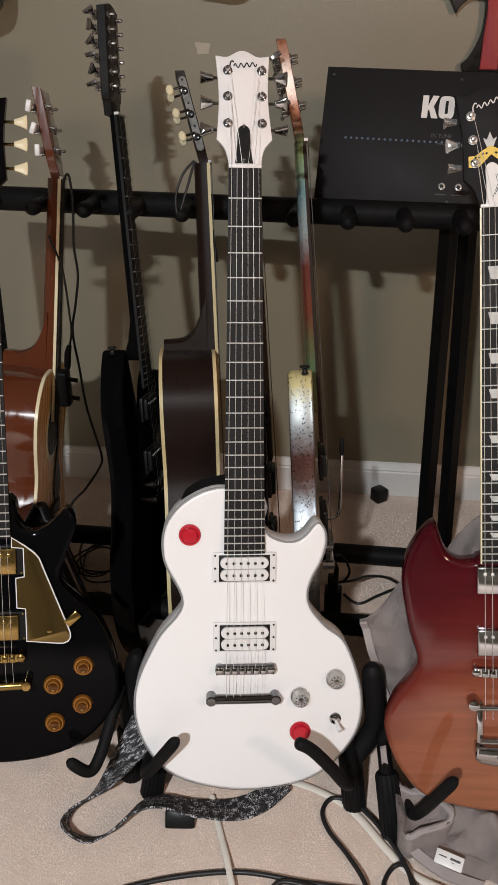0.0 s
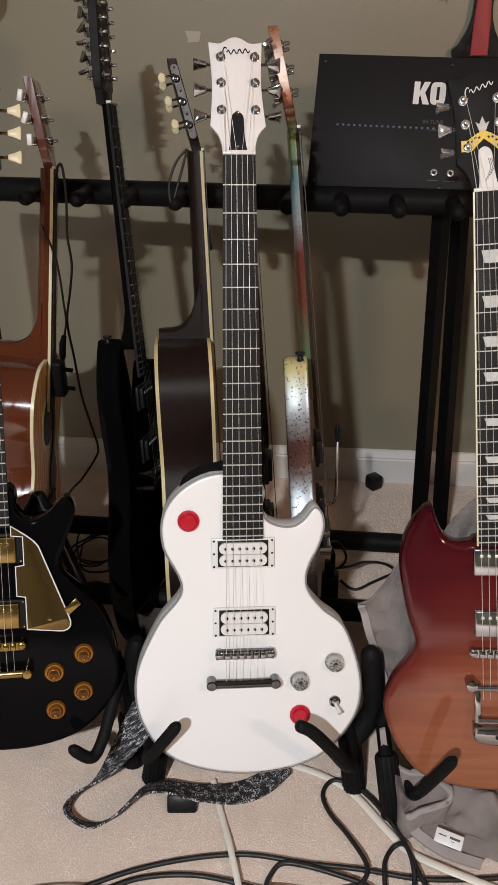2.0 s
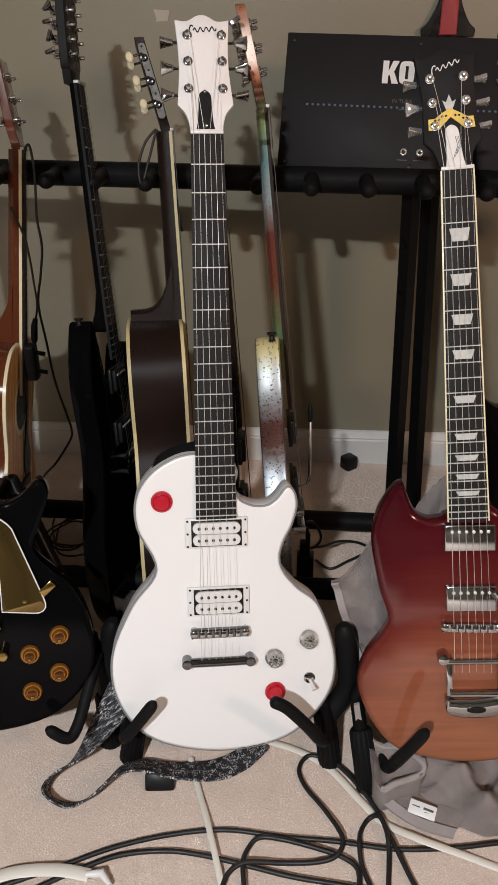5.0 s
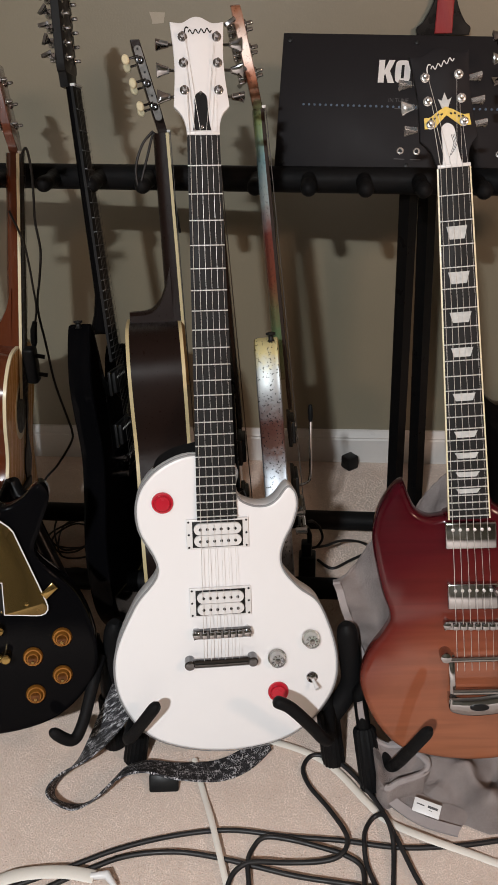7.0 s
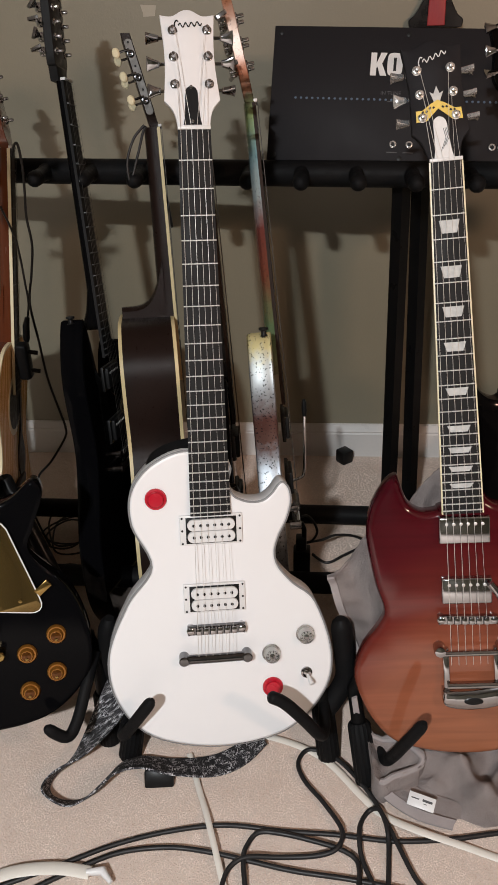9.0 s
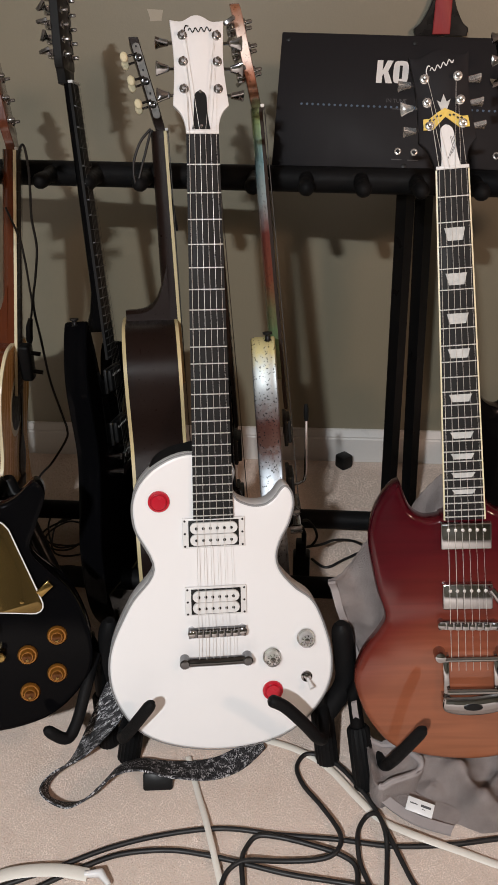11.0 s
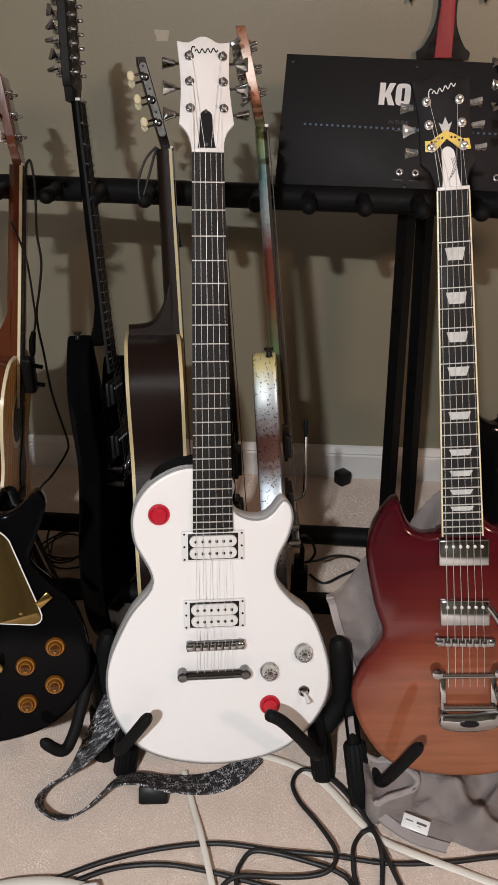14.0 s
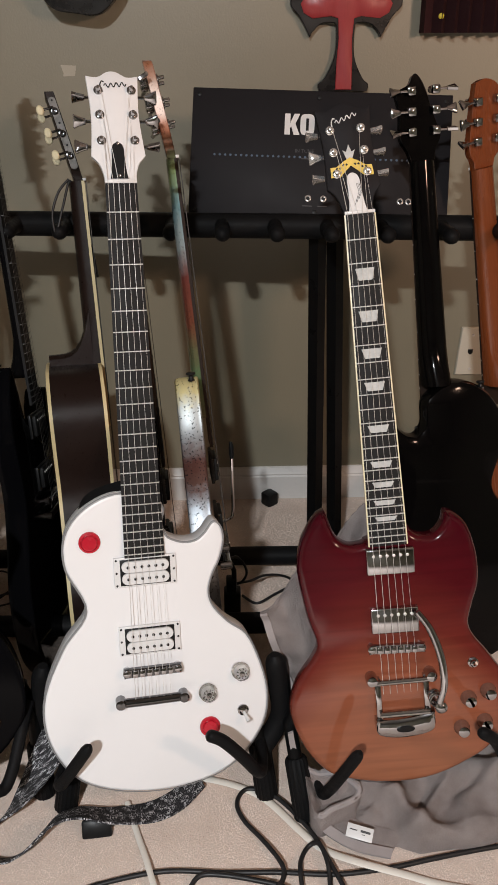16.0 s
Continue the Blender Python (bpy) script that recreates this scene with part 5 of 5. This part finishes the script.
lead("flat_cord", [(0.027, 0.089, 0.006), (0.112, 0.064, 0.006), (0.166, 0.033, 0.005), (0.216, -0.026, 0.005), (0.247, -0.058, 0.005), (0.294, -0.086, 0.013), (0.355, -0.103, 0.008), (0.415, -0.122, 0.006), (0.488, -0.137, 0.006), (0.58, -0.16, 0.006)], CORDW, "off-white flat extension cord on the carpet", flat=(0.0062, 0.0022))
lead("flat_cord", [(-0.055, 0.036, 0.006), (-0.044, 0.005, 0.006), (-0.03, -0.033, 0.006), (-0.017, -0.068, 0.01), (-0.002, -0.113, 0.0135), (0.011, -0.152, 0.012), (0.024, -0.191, 0.006)], CORDW, "off-white flat cord running forward over the carpet", flat=(0.0046, 0.002))
lead("flat_cord", [(-0.332, -0.207, 0.006), (-0.292, -0.186, 0.013), (-0.256, -0.174, 0.012), (-0.208, -0.171, 0.014), (-0.167, -0.174, 0.012)], CORDW, "off-white cord with a plug end on the carpet", flat=(0.010, 0.003), ends=[[(-0.172, -0.174, 0.013), (-0.150, -0.170, 0.012), (-0.135, -0.185, 0.010)]])
lead("cable", [(-0.39 + 0.055 * math.cos(a) + 0.008 * math.sin(2.3 * a), 0.60 + 0.065 * math.sin(a) + 0.02 * math.sin(0.7 * a), 0.008 + 0.0016 * a) for a in [0.5 * i for i in range(52)]], CABLE, "thin black cable lying in a loose coil beside the rack", 0.0021)
lead("cable", [(-0.40, 0.45, 0.008), (-0.37, 0.43, 0.010), (-0.33, 0.46, 0.012), (-0.36, 0.50, 0.012), (-0.41, 0.49, 0.010), (-0.40, 0.45, 0.014), (-0.35, 0.44, 0.016), (-0.30, 0.47, 0.010), (-0.25, 0.52, 0.008)], CABLE, "thin black cable coiled beside the rack", 0.003)
pa = thing("power_adapter", pose(0.118, 0.47, 0.0), "black power adapter lying upright between the rack's lower rails", "power adapter")
part("case", block((-0.017, -0.014, 0.0), (0.017, 0.016, 0.092), 0.004), BLACKP, pa)
part("plug", block((-0.012, -0.011, 0.092), (0.009, 0.011, 0.122), 0.003), BLACKP, pa)
part("collar", sweep([(0.004, 0.0, 0.118), (0.004, 0.004, 0.136), (-0.002, 0.008, 0.150)], 0.005, 10), BLACKP, pa)
lead("cable", [(0.117, 0.49, 0.155), (0.128, 0.50, 0.150), (0.141, 0.50, 0.135), (0.148, 0.50, 0.111), (0.139, 0.50, 0.090), (0.128, 0.50, 0.084), (0.132, 0.50, 0.086), (0.157, 0.51, 0.084), (0.188, 0.54, 0.075), (0.230, 0.57, 0.050), (0.27, 0.59, 0.010)], CABLE, "thin black cable looping from the power adapter", 0.0027)
lead("cable", [(0.14, 0.56, 0.008), (0.17, 0.53, 0.010), (0.21, 0.56, 0.010), (0.26, 0.60, 0.008), (0.30, 0.62, 0.008)], CABLE, "thin black cable behind the rack's lower rail", 0.003)


def ribbon(points, wide, thick=0.0016, steps=7):
    """A woven band: points of its middle line and the half width as a vector at each."""
    P, Wd = flow(points, steps), flow(wide, steps)
    n = min(len(P), len(Wd))
    bm, rows = bmesh.new(), []
    uv, run = bm.loops.layers.uv.new("along"), [0.0]
    for i in range(1, n):
        run.append(run[-1] + (P[i] - P[i - 1]).length)
    for i in range(n):
        t = (P[min(i + 1, n - 1)] - P[max(i - 1, 0)]).normalized()
        nrm = t.cross(Wd[i]).normalized() * thick
        rows.append([bm.verts.new(c) for c in (P[i] - Wd[i] + nrm, P[i] + Wd[i] + nrm, P[i] + Wd[i] - nrm, P[i] - Wd[i] - nrm)])
    side = (-0.025, 0.025, 0.0282, 0.0782, 0.0814)
    for i, (a, b) in enumerate(zip(rows, rows[1:])):
        for k in range(4):
            f = bm.faces.new((a[k], a[(k + 1) % 4], b[(k + 1) % 4], b[k]))
            for loop, c in zip(f.loops, ((i, k), (i, (k + 1) % 4), (i + 1, (k + 1) % 4), (i + 1, k))):
                loop[uv].uv = (run[c[0]], side[k + (c[1] != k)])
    bm.faces.new(rows[0])
    bm.faces.new(rows[-1])
    bmesh.ops.recalc_face_normals(bm, faces=bm.faces)
    return bm


def woven():
    """Black webbing with short pale threads both ways."""
    m = bpy.data.materials.new("black and white woven webbing")
    m.use_nodes = True
    nt = m.node_tree
    b = nt.nodes["Principled BSDF"]
    b.inputs["Roughness"].default_value = 0.85
    co = nt.nodes.new("ShaderNodeTexCoord")
    masks = []
    for sc in ((130, 620, 1), (620, 130, 1)):
        mp = nt.nodes.new("ShaderNodeMapping")
        mp.inputs["Scale"].default_value = sc
        nt.links.new(co.outputs["UV"], mp.inputs[0])
        n = nt.nodes.new("ShaderNodeTexNoise")
        n.inputs["Scale"].default_value, n.inputs["Detail"].default_value = 1.0, 1
        nt.links.new(mp.outputs[0], n.inputs["Vector"])
        r = nt.nodes.new("ShaderNodeMapRange")
        r.inputs[1].default_value, r.inputs[2].default_value = 0.56, 0.62
        nt.links.new(n.outputs[0], r.inputs[0])
        masks.append(r)
    mx = masks[0].outputs[0]
    for r in masks[1:]:
        q = nt.nodes.new("ShaderNodeMath")
        q.operation = "MAXIMUM"
        nt.links.new(mx, q.inputs[0])
        nt.links.new(r.outputs[0], q.inputs[1])
        mx = q.outputs[0]
    patch = nt.nodes.new("ShaderNodeTexNoise")
    patch.inputs["Scale"].default_value, patch.inputs["Detail"].default_value = 75, 1
    nt.links.new(co.outputs["UV"], patch.inputs["Vector"])
    pr = nt.nodes.new("ShaderNodeMapRange")
    pr.inputs[1].default_value, pr.inputs[2].default_value, pr.inputs[3].default_value = 0.42, 0.58, 0.08
    nt.links.new(patch.outputs[0], pr.inputs[0])
    q = nt.nodes.new("ShaderNodeMath")
    q.operation = "MULTIPLY"
    nt.links.new(mx, q.inputs[0])
    nt.links.new(pr.outputs[0], q.inputs[1])
    mx = q.outputs[0]
    mix = nt.nodes.new("ShaderNodeMix")
    mix.data_type = "RGBA"
    mix.inputs[6].default_value, mix.inputs[7].default_value = (0.010, 0.010, 0.013, 1), (0.60, 0.60, 0.63, 1)
    nt.links.new(mx, mix.inputs[0])
    nt.links.new(mix.outputs[2], b.inputs["Base Color"])
    return m


WOVEN = woven()


def strap():
    g = thing("guitar_strap", pose(-0.2, 0, 0), "black and white woven guitar strap lying in a loop", "strap")
    pts = [(-0.14, 0.072, 0.16), (-0.165, 0.06, 0.11), (-0.192, 0.04, 0.06), (-0.225, 0.008, 0.028), (-0.262, -0.023, 0.016), (-0.262, -0.053, 0.014), (-0.222, -0.068, 0.014), (-0.19, -0.053, 0.02), (-0.16, -0.021, 0.034), (-0.125, -0.005, 0.034), (-0.075, -0.003, 0.024), (-0.015, 0.009, 0.014), (0.028, 0.035, 0.012), (0.06, 0.074, 0.01)]
    wd = [(0.039, 0.013, 0.018), (0.039, 0.005, 0.024), (0.034, -0.006, 0.028), (0.018, -0.013, 0.023), (0.005, -0.005, 0.016), (-0.004, -0.008, 0.017), (-0.005, -0.014, 0.013), (-0.005, -0.023, 0.017), (0.003, -0.027, 0.023), (0.005, -0.028, 0.022), (0.005, -0.027, 0.016), (0.007, -0.025, 0.009), (0.008, -0.022, 0.004), (0.008, -0.018, 0.003)]
    bm = ribbon(pts, wd)
    bmesh.ops.transform(bm, matrix=Matrix.Translation((0.2, 0, 0)), verts=bm.verts)
    part("webbing", bm, WOVEN, g)
    part("slider", block((-0.024, -0.006, -0.018), (0.022, 0.004, 0.010), 0.004, pose(0.105, -0.012, 0.014, -35, 0, 6)), BLACKP, g, "black plastic slider")
    return g


strap()
band = ribbon([(-0.103, 0.135, 0.478), (-0.095, 0.140, 0.494), (-0.075, 0.146, 0.506), (-0.045, 0.150, 0.514), (-0.032, 0.152, 0.517)], [(0.002, 0.010, 0.005)] * 5, 0.003)
single("strap_end", band, FOAM, "black woven strap end lying on the white guitar's shoulder", "strap")


def cloth(fn, nu, nv, thick=0.004):
    """A soft sheet over u, v in 0..1 with a second skin beneath it."""
    bm = bmesh.new()
    top = [[bm.verts.new(fn(i / nu, j / nv)) for j in range(nv + 1)] for i in range(nu + 1)]
    bm.normal_update()
    for i in range(nu):
        for j in range(nv):
            bm.faces.new((top[i][j], top[i + 1][j], top[i + 1][j + 1], top[i][j + 1]))
    bm.normal_update()
    bmesh.ops.solidify(bm, geom=bm.faces[:], thickness=thick)
    bmesh.ops.recalc_face_normals(bm, faces=bm.faces)
    return bm


def towel():
    g = thing("towel", pose(0.38, 0.0, 0.0), "crumpled grey terry towel lying under the cherry guitar", "towel")

    def heap(u, v):
        left = 0.268 + 0.03 * max(0.0, 0.42 - v)
        x = left + (0.60 - left) * u
        front = -0.024 - 0.048 * min(1.0, max(0.0, (x - 0.30) / 0.09)) + 0.045 * max(0.0, u - 0.35)
        y = front + (0.16 - front) * v
        q = Vector((x * 8, y * 9, 0.3))
        n1 = noise.noise(q)
        r1 = 0.5 + 0.5 * math.sin(x * 38 + y * 58 + 4.2 * n1)
        r2 = 0.5 + 0.5 * math.sin(x * 62 - y * 40 + 5.0 * noise.noise(q * 1.3 + Vector((4, 2, 1))))
        edge = min(1.0, v / 0.10)
        z = edge ** 0.5 * (0.016 + 0.036 * r1 ** 1.4 + 0.016 * r2 ** 1.4 + 0.040 * max(0.0, u - 0.40) * (1.1 - abs(v - 0.4)))
        fuzz = Vector((x * 420, y * 420, 0))
        z += 0.0016 * noise.noise(fuzz) + 0.0012 * noise.noise(fuzz * 0.45)
        return (x - 0.38 + 0.003 * n1, y - 0.012 * noise.noise(q * 1.7) - 0.010 * r1 * edge, max(z, 0.006))

    part("folds", cloth(heap, 170, 100), TOWEL, g)
    def sewn(name, points, wide):
        bm = ribbon(points, wide, 0.0022, 6)
        bmesh.ops.transform(bm, matrix=Matrix.Translation((-0.38, 0, 0)), verts=bm.verts)
        part(name, bm, HEM, g)

    sewn("hem", [(0.203, 0.045, 0.138), (0.209, 0.042, 0.103), (0.219, 0.038, 0.082), (0.231, 0.032, 0.070)], [(0.004, 0, 0.002), (0.004, 0, 0.003), (0.003, 0, 0.004), (0.002, 0, 0.005)])
    sewn("hem", [(0.246, -0.026, 0.040), (0.248, -0.031, 0.026), (0.267, -0.048, 0.022), (0.299, -0.066, 0.019), (0.346, -0.077, 0.016)], [(0.004, 0.001, 0.003), (0.005, 0.004, 0.003), (0.004, 0.006, 0.002), (0.003, 0.007, 0.001), (0.003, 0.007, 0.001)])

    def corner(u, v):
        near = Vector((0.252, -0.030, 0.020)).lerp(Vector((0.347, -0.073, 0.009)), u) + Vector((0, -0.012 * math.sin(math.pi * u), 0))
        far = Vector((0.275, -0.010, 0.026)).lerp(Vector((0.367, -0.045, 0.015)), u)
        p = near.lerp(far, v) + Vector((-0.38, 0, 0.003 * math.sin(u * 7 + v * 2) + 0.001 * noise.noise(Vector((u * 40, v * 22, 0)))))
        return p

    part("corner", cloth(corner, 60, 24), TOWEL, g)
    rim = spline([(0.227, 0.032, 0.071), (0.248, 0.034, 0.060), (0.270, 0.034, 0.060), (0.289, 0.026, 0.057), (0.303, 0.012, 0.058), (0.307, 0.002, 0.056), (0.300, -0.007, 0.052), (0.280, -0.017, 0.051), (0.260, -0.025, 0.050), (0.246, -0.032, 0.046), (0.236, -0.022, 0.048), (0.234, -0.002, 0.056), (0.229, 0.018, 0.064)], 6)
    mid, m = Vector((0.264, 0.004, 0.032)), len(rim)

    def pocket(u, v):
        r = rim[int(round(u * m)) % m]
        if v < 0.4:
            k = 1 - v / 0.4
            low = Vector((r.x, r.y + (0.012 if r.y > -0.008 else -0.003), max(0.008, r.z - 0.038)))
            p = r.lerp(low, k) + Vector((0, -0.003 * math.sin(math.pi * k), 0))
        else:
            k = (v - 0.4) / 0.6
            p = r.lerp(mid, k) - Vector((0, 0, 0.010 * math.sin(math.pi * k ** 0.7)))
        return p + Vector((-0.38, 0, 0.0012 * noise.noise(p * 420)))

    part("fold_pocket", cloth(pocket, m, 24), TOWEL, g)
    bm = sweep(rim[:int(m * 0.74)], 0.0050, 8)
    bmesh.ops.transform(bm, matrix=Matrix.Translation((-0.38, 0, 0)), verts=bm.verts)
    part("rolled_hem", bm, HEM, g)
    tag_m = pose(-0.079, -0.053, 0.033, 28, 4, -18) @ Matrix.Scale(0.82, 4)
    tg = part("label", block((-0.024, -0.012, 0), (0.024, 0.012, 0.0012), 0.0004, tag_m), WHITEP, g, "white sewn-in label with grey print")
    for x0, x1, y0, y1 in ((0.001, 0.019, 0.001, 0.005), (-0.019, -0.005, 0.0015, 0.0035), (0.004, 0.010, -0.003, -0.002)):
        part("print_bar", block((x0, y0, 0.0012), (x1, y1, 0.0015), 0, tag_m), GREYINK, tg)
    return g


towel()


def hung_towel():
    g = thing("towel", pose(0.25, 0.12, 0.12), "grey terry towel hanging behind the cherry guitar", "towel")

    def sheet(u, v):
        low = 0.135 + 0.02 * u
        top = 0.290 + 0.165 * min(1.0, u * 1.3)
        z = low + (top - low) * v
        left = 0.224 - 0.064 * v ** 0.75
        x = left + (0.368 - left) * u
        y = 0.075 + 0.30 * (z - 0.0745) + 0.012 * math.sin(u * 15 + v * 3) + 0.010 * noise.noise(Vector((u * 6, v * 6, 0))) + 0.0016 * noise.noise(Vector((x * 420, z * 420, 0)))
        return (x - 0.25, y - 0.12, z - 0.12)

    part("sheet", cloth(sheet, 110, 110), TOWEL, g)
    edge = [Vector(sheet(0.0, k / 10)) for k in range(11)]
    inner = [Vector(sheet(0.05, k / 10)) for k in range(11)]
    part("hem", ribbon([tuple((p + q) / 2 + Vector((0, -0.005, 0))) for p, q in zip(edge, inner)], [(0.0055, 0, 0.001)] * 11, 0.002, 3), HEM, g)
    return g


hung_towel()

single("rubber_block", block((-0.0165, -0.0165, 0), (0.0165, 0.0165, 0.036), 0.005, pose(0.219, 0.955, 0.0, 0, 0, 40)), BLACKP, "small black rubber block on the carpet by the baseboard", "block")


# ---- on the wall ----
def outlet():
    g = thing("phone_outlet", pose(0.706, WY, 0.40), "ivory wall plate with a phone socket and two screws", "wall outlet")
    pts = [Vector(p) for p in ((-0.032, -0.061), (0.042, -0.061), (0.024, 0.061), (-0.026, 0.061))]
    part("plate", slab(pts, [(0.003, -0.007), (0.0008, -0.0055), (0, -0.002), (0, 0.0)]), PLATE, g)
    part("socket", slab([Vector(p) for p in ((-0.006, 0.006), (0.006, 0.006), (0.006, -0.002), (0.002, -0.007), (-0.002, -0.007), (-0.006, -0.002))], [(0, -0.0078), (0, -0.004)]), BLACKP, g)
    for z in (-0.044, 0.042):
        part("screw", lathe([(0.0035, 0.006), (0.0035, 0.0078), (0.001, 0.0082)], 10, Matrix.Translation((0.003, 0, z))), STEEL, g)
    return g


PLATE = material("ivory plate", (0.66, 0.62, 0.52), 0.4, second=(0.58, 0.53, 0.43), scale=30)
outlet()


def cross():
    g = thing("wall_cross", pose(0.366, WY - 0.002, 0.955), "red and black wooden cross hung on the wall", "wall cross")
    half = [(0.050, 0.030), (0.052, 0.044), (0.040, 0.055), (0.024, 0.085), (0.018, 0.115), (0.019, 0.150), (0.026, 0.158), (0.050, 0.156), (0.068, 0.140), (0.072, 0.132), (0.082, 0.150), (0.096, 0.172), (0.112, 0.190), (0.106, 0.215), (0.085, 0.232), (0.05, 0.236), (0.024, 0.240), (0.020, 0.30), (0.034, 0.34)]
    pts = spline([half[0]] + half + [half[-1]] + [(-half[-1][0], half[-1][1])] + [(-x, z) for x, z in reversed(half)] + [(-half[0][0], half[0][1])], 4)
    part("backing", slab(pts, [(0.0015, -0.018), (0, -0.0165), (0, 0)]), BLACKS, g)
    red = [(0.017, 0.034), (0.016, 0.09), (0.0135, 0.13), (0.016, 0.166), (0.030, 0.170), (0.068, 0.166), (0.086, 0.176), (0.092, 0.192), (0.080, 0.210), (0.016, 0.222), (0.013, 0.30)]
    pts = [Vector(p) for p in red] + [Vector((-x, z)) for x, z in reversed(red)]
    part("inlay", slab(pts, [(0.002, -0.022), (0, -0.0205), (0, -0.016)]), CROSSR, g)
    return g


cross()


def foam_panel():
    g = thing("wedge_foam", pose(0.52, WY, 1.094), "burgundy wedge-profile acoustic foam panel on the wall", "sound absorber")
    bm = bmesh.new()
    prof = [(0.0, 0.0), (0.0, -0.045)] + [(0.020 + 0.0262 * i + d, y) for i in range(12) for d, y in ((0.0, -0.022), (0.0131, -0.052))] + [(0.345, -0.02), (0.345, 0.0)]
    rows = [[bm.verts.new((x, y, z)) for x, y in prof] for z in (0.0, 0.34)]
    for k in range(len(prof) - 1):
        bm.faces.new((rows[0][k], rows[0][k + 1], rows[1][k + 1], rows[1][k]))
    for r in rows:
        bm.faces.new(r)
    bmesh.ops.recalc_face_normals(bm, faces=bm.faces)
    part("foam", bm, FOAMR, g, sharp=20)
    part("pin", lathe([(0.0055, 0), (0.0055, 0.004), (0.004, 0.005)], 14, Matrix.Translation((0.032, -0.045, 0.030))), YELLOWP, g, "yellow push pin")
    return g


FOAMR = material("burgundy foam", (0.055, 0.022, 0.024), 0.95, second=(0.035, 0.014, 0.016), scale=30, fine=500, bump=0.001, spec=0.1)
YELLOWP = material("yellow plastic", (0.65, 0.55, 0.04), 0.4)
foam_panel()
STICK = material("torn paper", (0.50, 0.47, 0.40), 0.8, second=(0.42, 0.39, 0.32), scale=60)
single("sticker", slab([Vector(p) for p in ((-0.218, 1.038), (-0.186, 1.036), (-0.190, 1.017), (-0.214, 1.016), (-0.213, 1.022))], [(0, WY - 0.0008), (0, WY - 0.0002)]), STICK, "torn pale paper sticker stuck to the wall", "sticker")

# an instrument hung high on the wall, of which only the shadow and lower rim come into view
hung = thing("wall_guitar", pose(-0.171, 0.93, 1.131, 0, 8, 0), "dark guitar body hung high on the wall", "guitar", "guitars")
add_body(hung, [(x * 0.62, z) for x, z in STRAT_OUT], 0.044, BLACKS, None)
hung2 = thing("wall_guitar", pose(-0.615, 0.90, 1.085, 0, -20, 0), "dark guitar with a pale knob hung high on the wall", "guitar", "guitars")
add_body(hung2, [(x * 0.35, z * 0.5) for x, z in LP_OUT], 0.03, BLACKS, None)
for h, x, z in ((hung, 0.0, 0.30), (hung2, 0.0, 0.10)):
    part("wall_hanger", sweep([(x, 0.02, z), (x, 0.064 if h is hung else 0.094, z)], 0.008, 10), TUBE, h)
knob(hung2, 0.035, 0.035, 0.0, WHITEP, r=0.008, h=0.01)

# ---- leads hanging on the rack ----
pre = thing("clip_on_preamp", pose(-0.412, 0.55, 0.425), "small black clip-on preamp on the acoustic guitar's edge", "preamp")
part("case", block((-0.012, -0.012, 0.0), (0.012, 0.014, 0.072), 0.006, seg=3), BLACKP, pre)
for z in (0.018, 0.056):
    part("clamp", sweep([(0.008, 0.0, z), (0.028, 0.002, z - 0.004)], 0.0042, 10), BLACKP, pre)
lead("cable", [(-0.390, 0.60, 0.825), (-0.378, 0.590, 0.846), (-0.370, 0.585, 0.846), (-0.368, 0.585, 0.81), (-0.371, 0.585, 0.768), (-0.375, 0.585, 0.724), (-0.373, 0.585, 0.673), (-0.383, 0.585, 0.619), (-0.395, 0.585, 0.563), (-0.390, 0.585, 0.489), (-0.379, 0.57, 0.415), (-0.360, 0.555, 0.350), (-0.352, 0.55, 0.318), (-0.357, 0.55, 0.293), (-0.393, 0.55, 0.238), (-0.427, 0.55, 0.197), (-0.45, 0.55, 0.12), (-0.43, 0.56, 0.012)], CABLE, "thin black cable hanging from a rack peg", 0.0023)
lead("cable", [(-0.425, 0.60, 0.74), (-0.400, 0.577, 0.693), (-0.395, 0.575, 0.652), (-0.394, 0.575, 0.606), (-0.394, 0.575, 0.566), (-0.404, 0.575, 0.525), (-0.406, 0.565, 0.498)], CABLE, "thin black lead plugged into the clip-on preamp", 0.0020, ends=[[(-0.400, 0.572, 0.540), (-0.404, 0.570, 0.525), (-0.406, 0.566, 0.500), (-0.406, 0.565, 0.492)]])
lead("cord", [(-0.150, 0.585, 0.875), (-0.168, 0.575, 0.855), (-0.180, 0.565, 0.82), (-0.176, 0.56, 0.79), (-0.163, 0.575, 0.83), (-0.148, 0.585, 0.872), (-0.140, 0.585, 0.83), (-0.130, 0.57, 0.79), (-0.118, 0.565, 0.76), (-0.112, 0.565, 0.71)], CABLE, "black cord tied round the acoustic guitar's neck", 0.0022)
# ---- ceiling lamps over the middle of the room ----
for px, py in ((-0.36, -2.5),):
    g = thing("ceiling_lamp", pose(px, py, H), "round white flush ceiling lamp", "ceiling lamp")
    part("rim", lathe([(0.15, 0.0), (0.155, 0.012), (0.150, 0.03), (0.14, 0.03), (0.14, 0.0)], 32, Matrix.Rotation(radians(90), 4, "X")), TRIM, g)
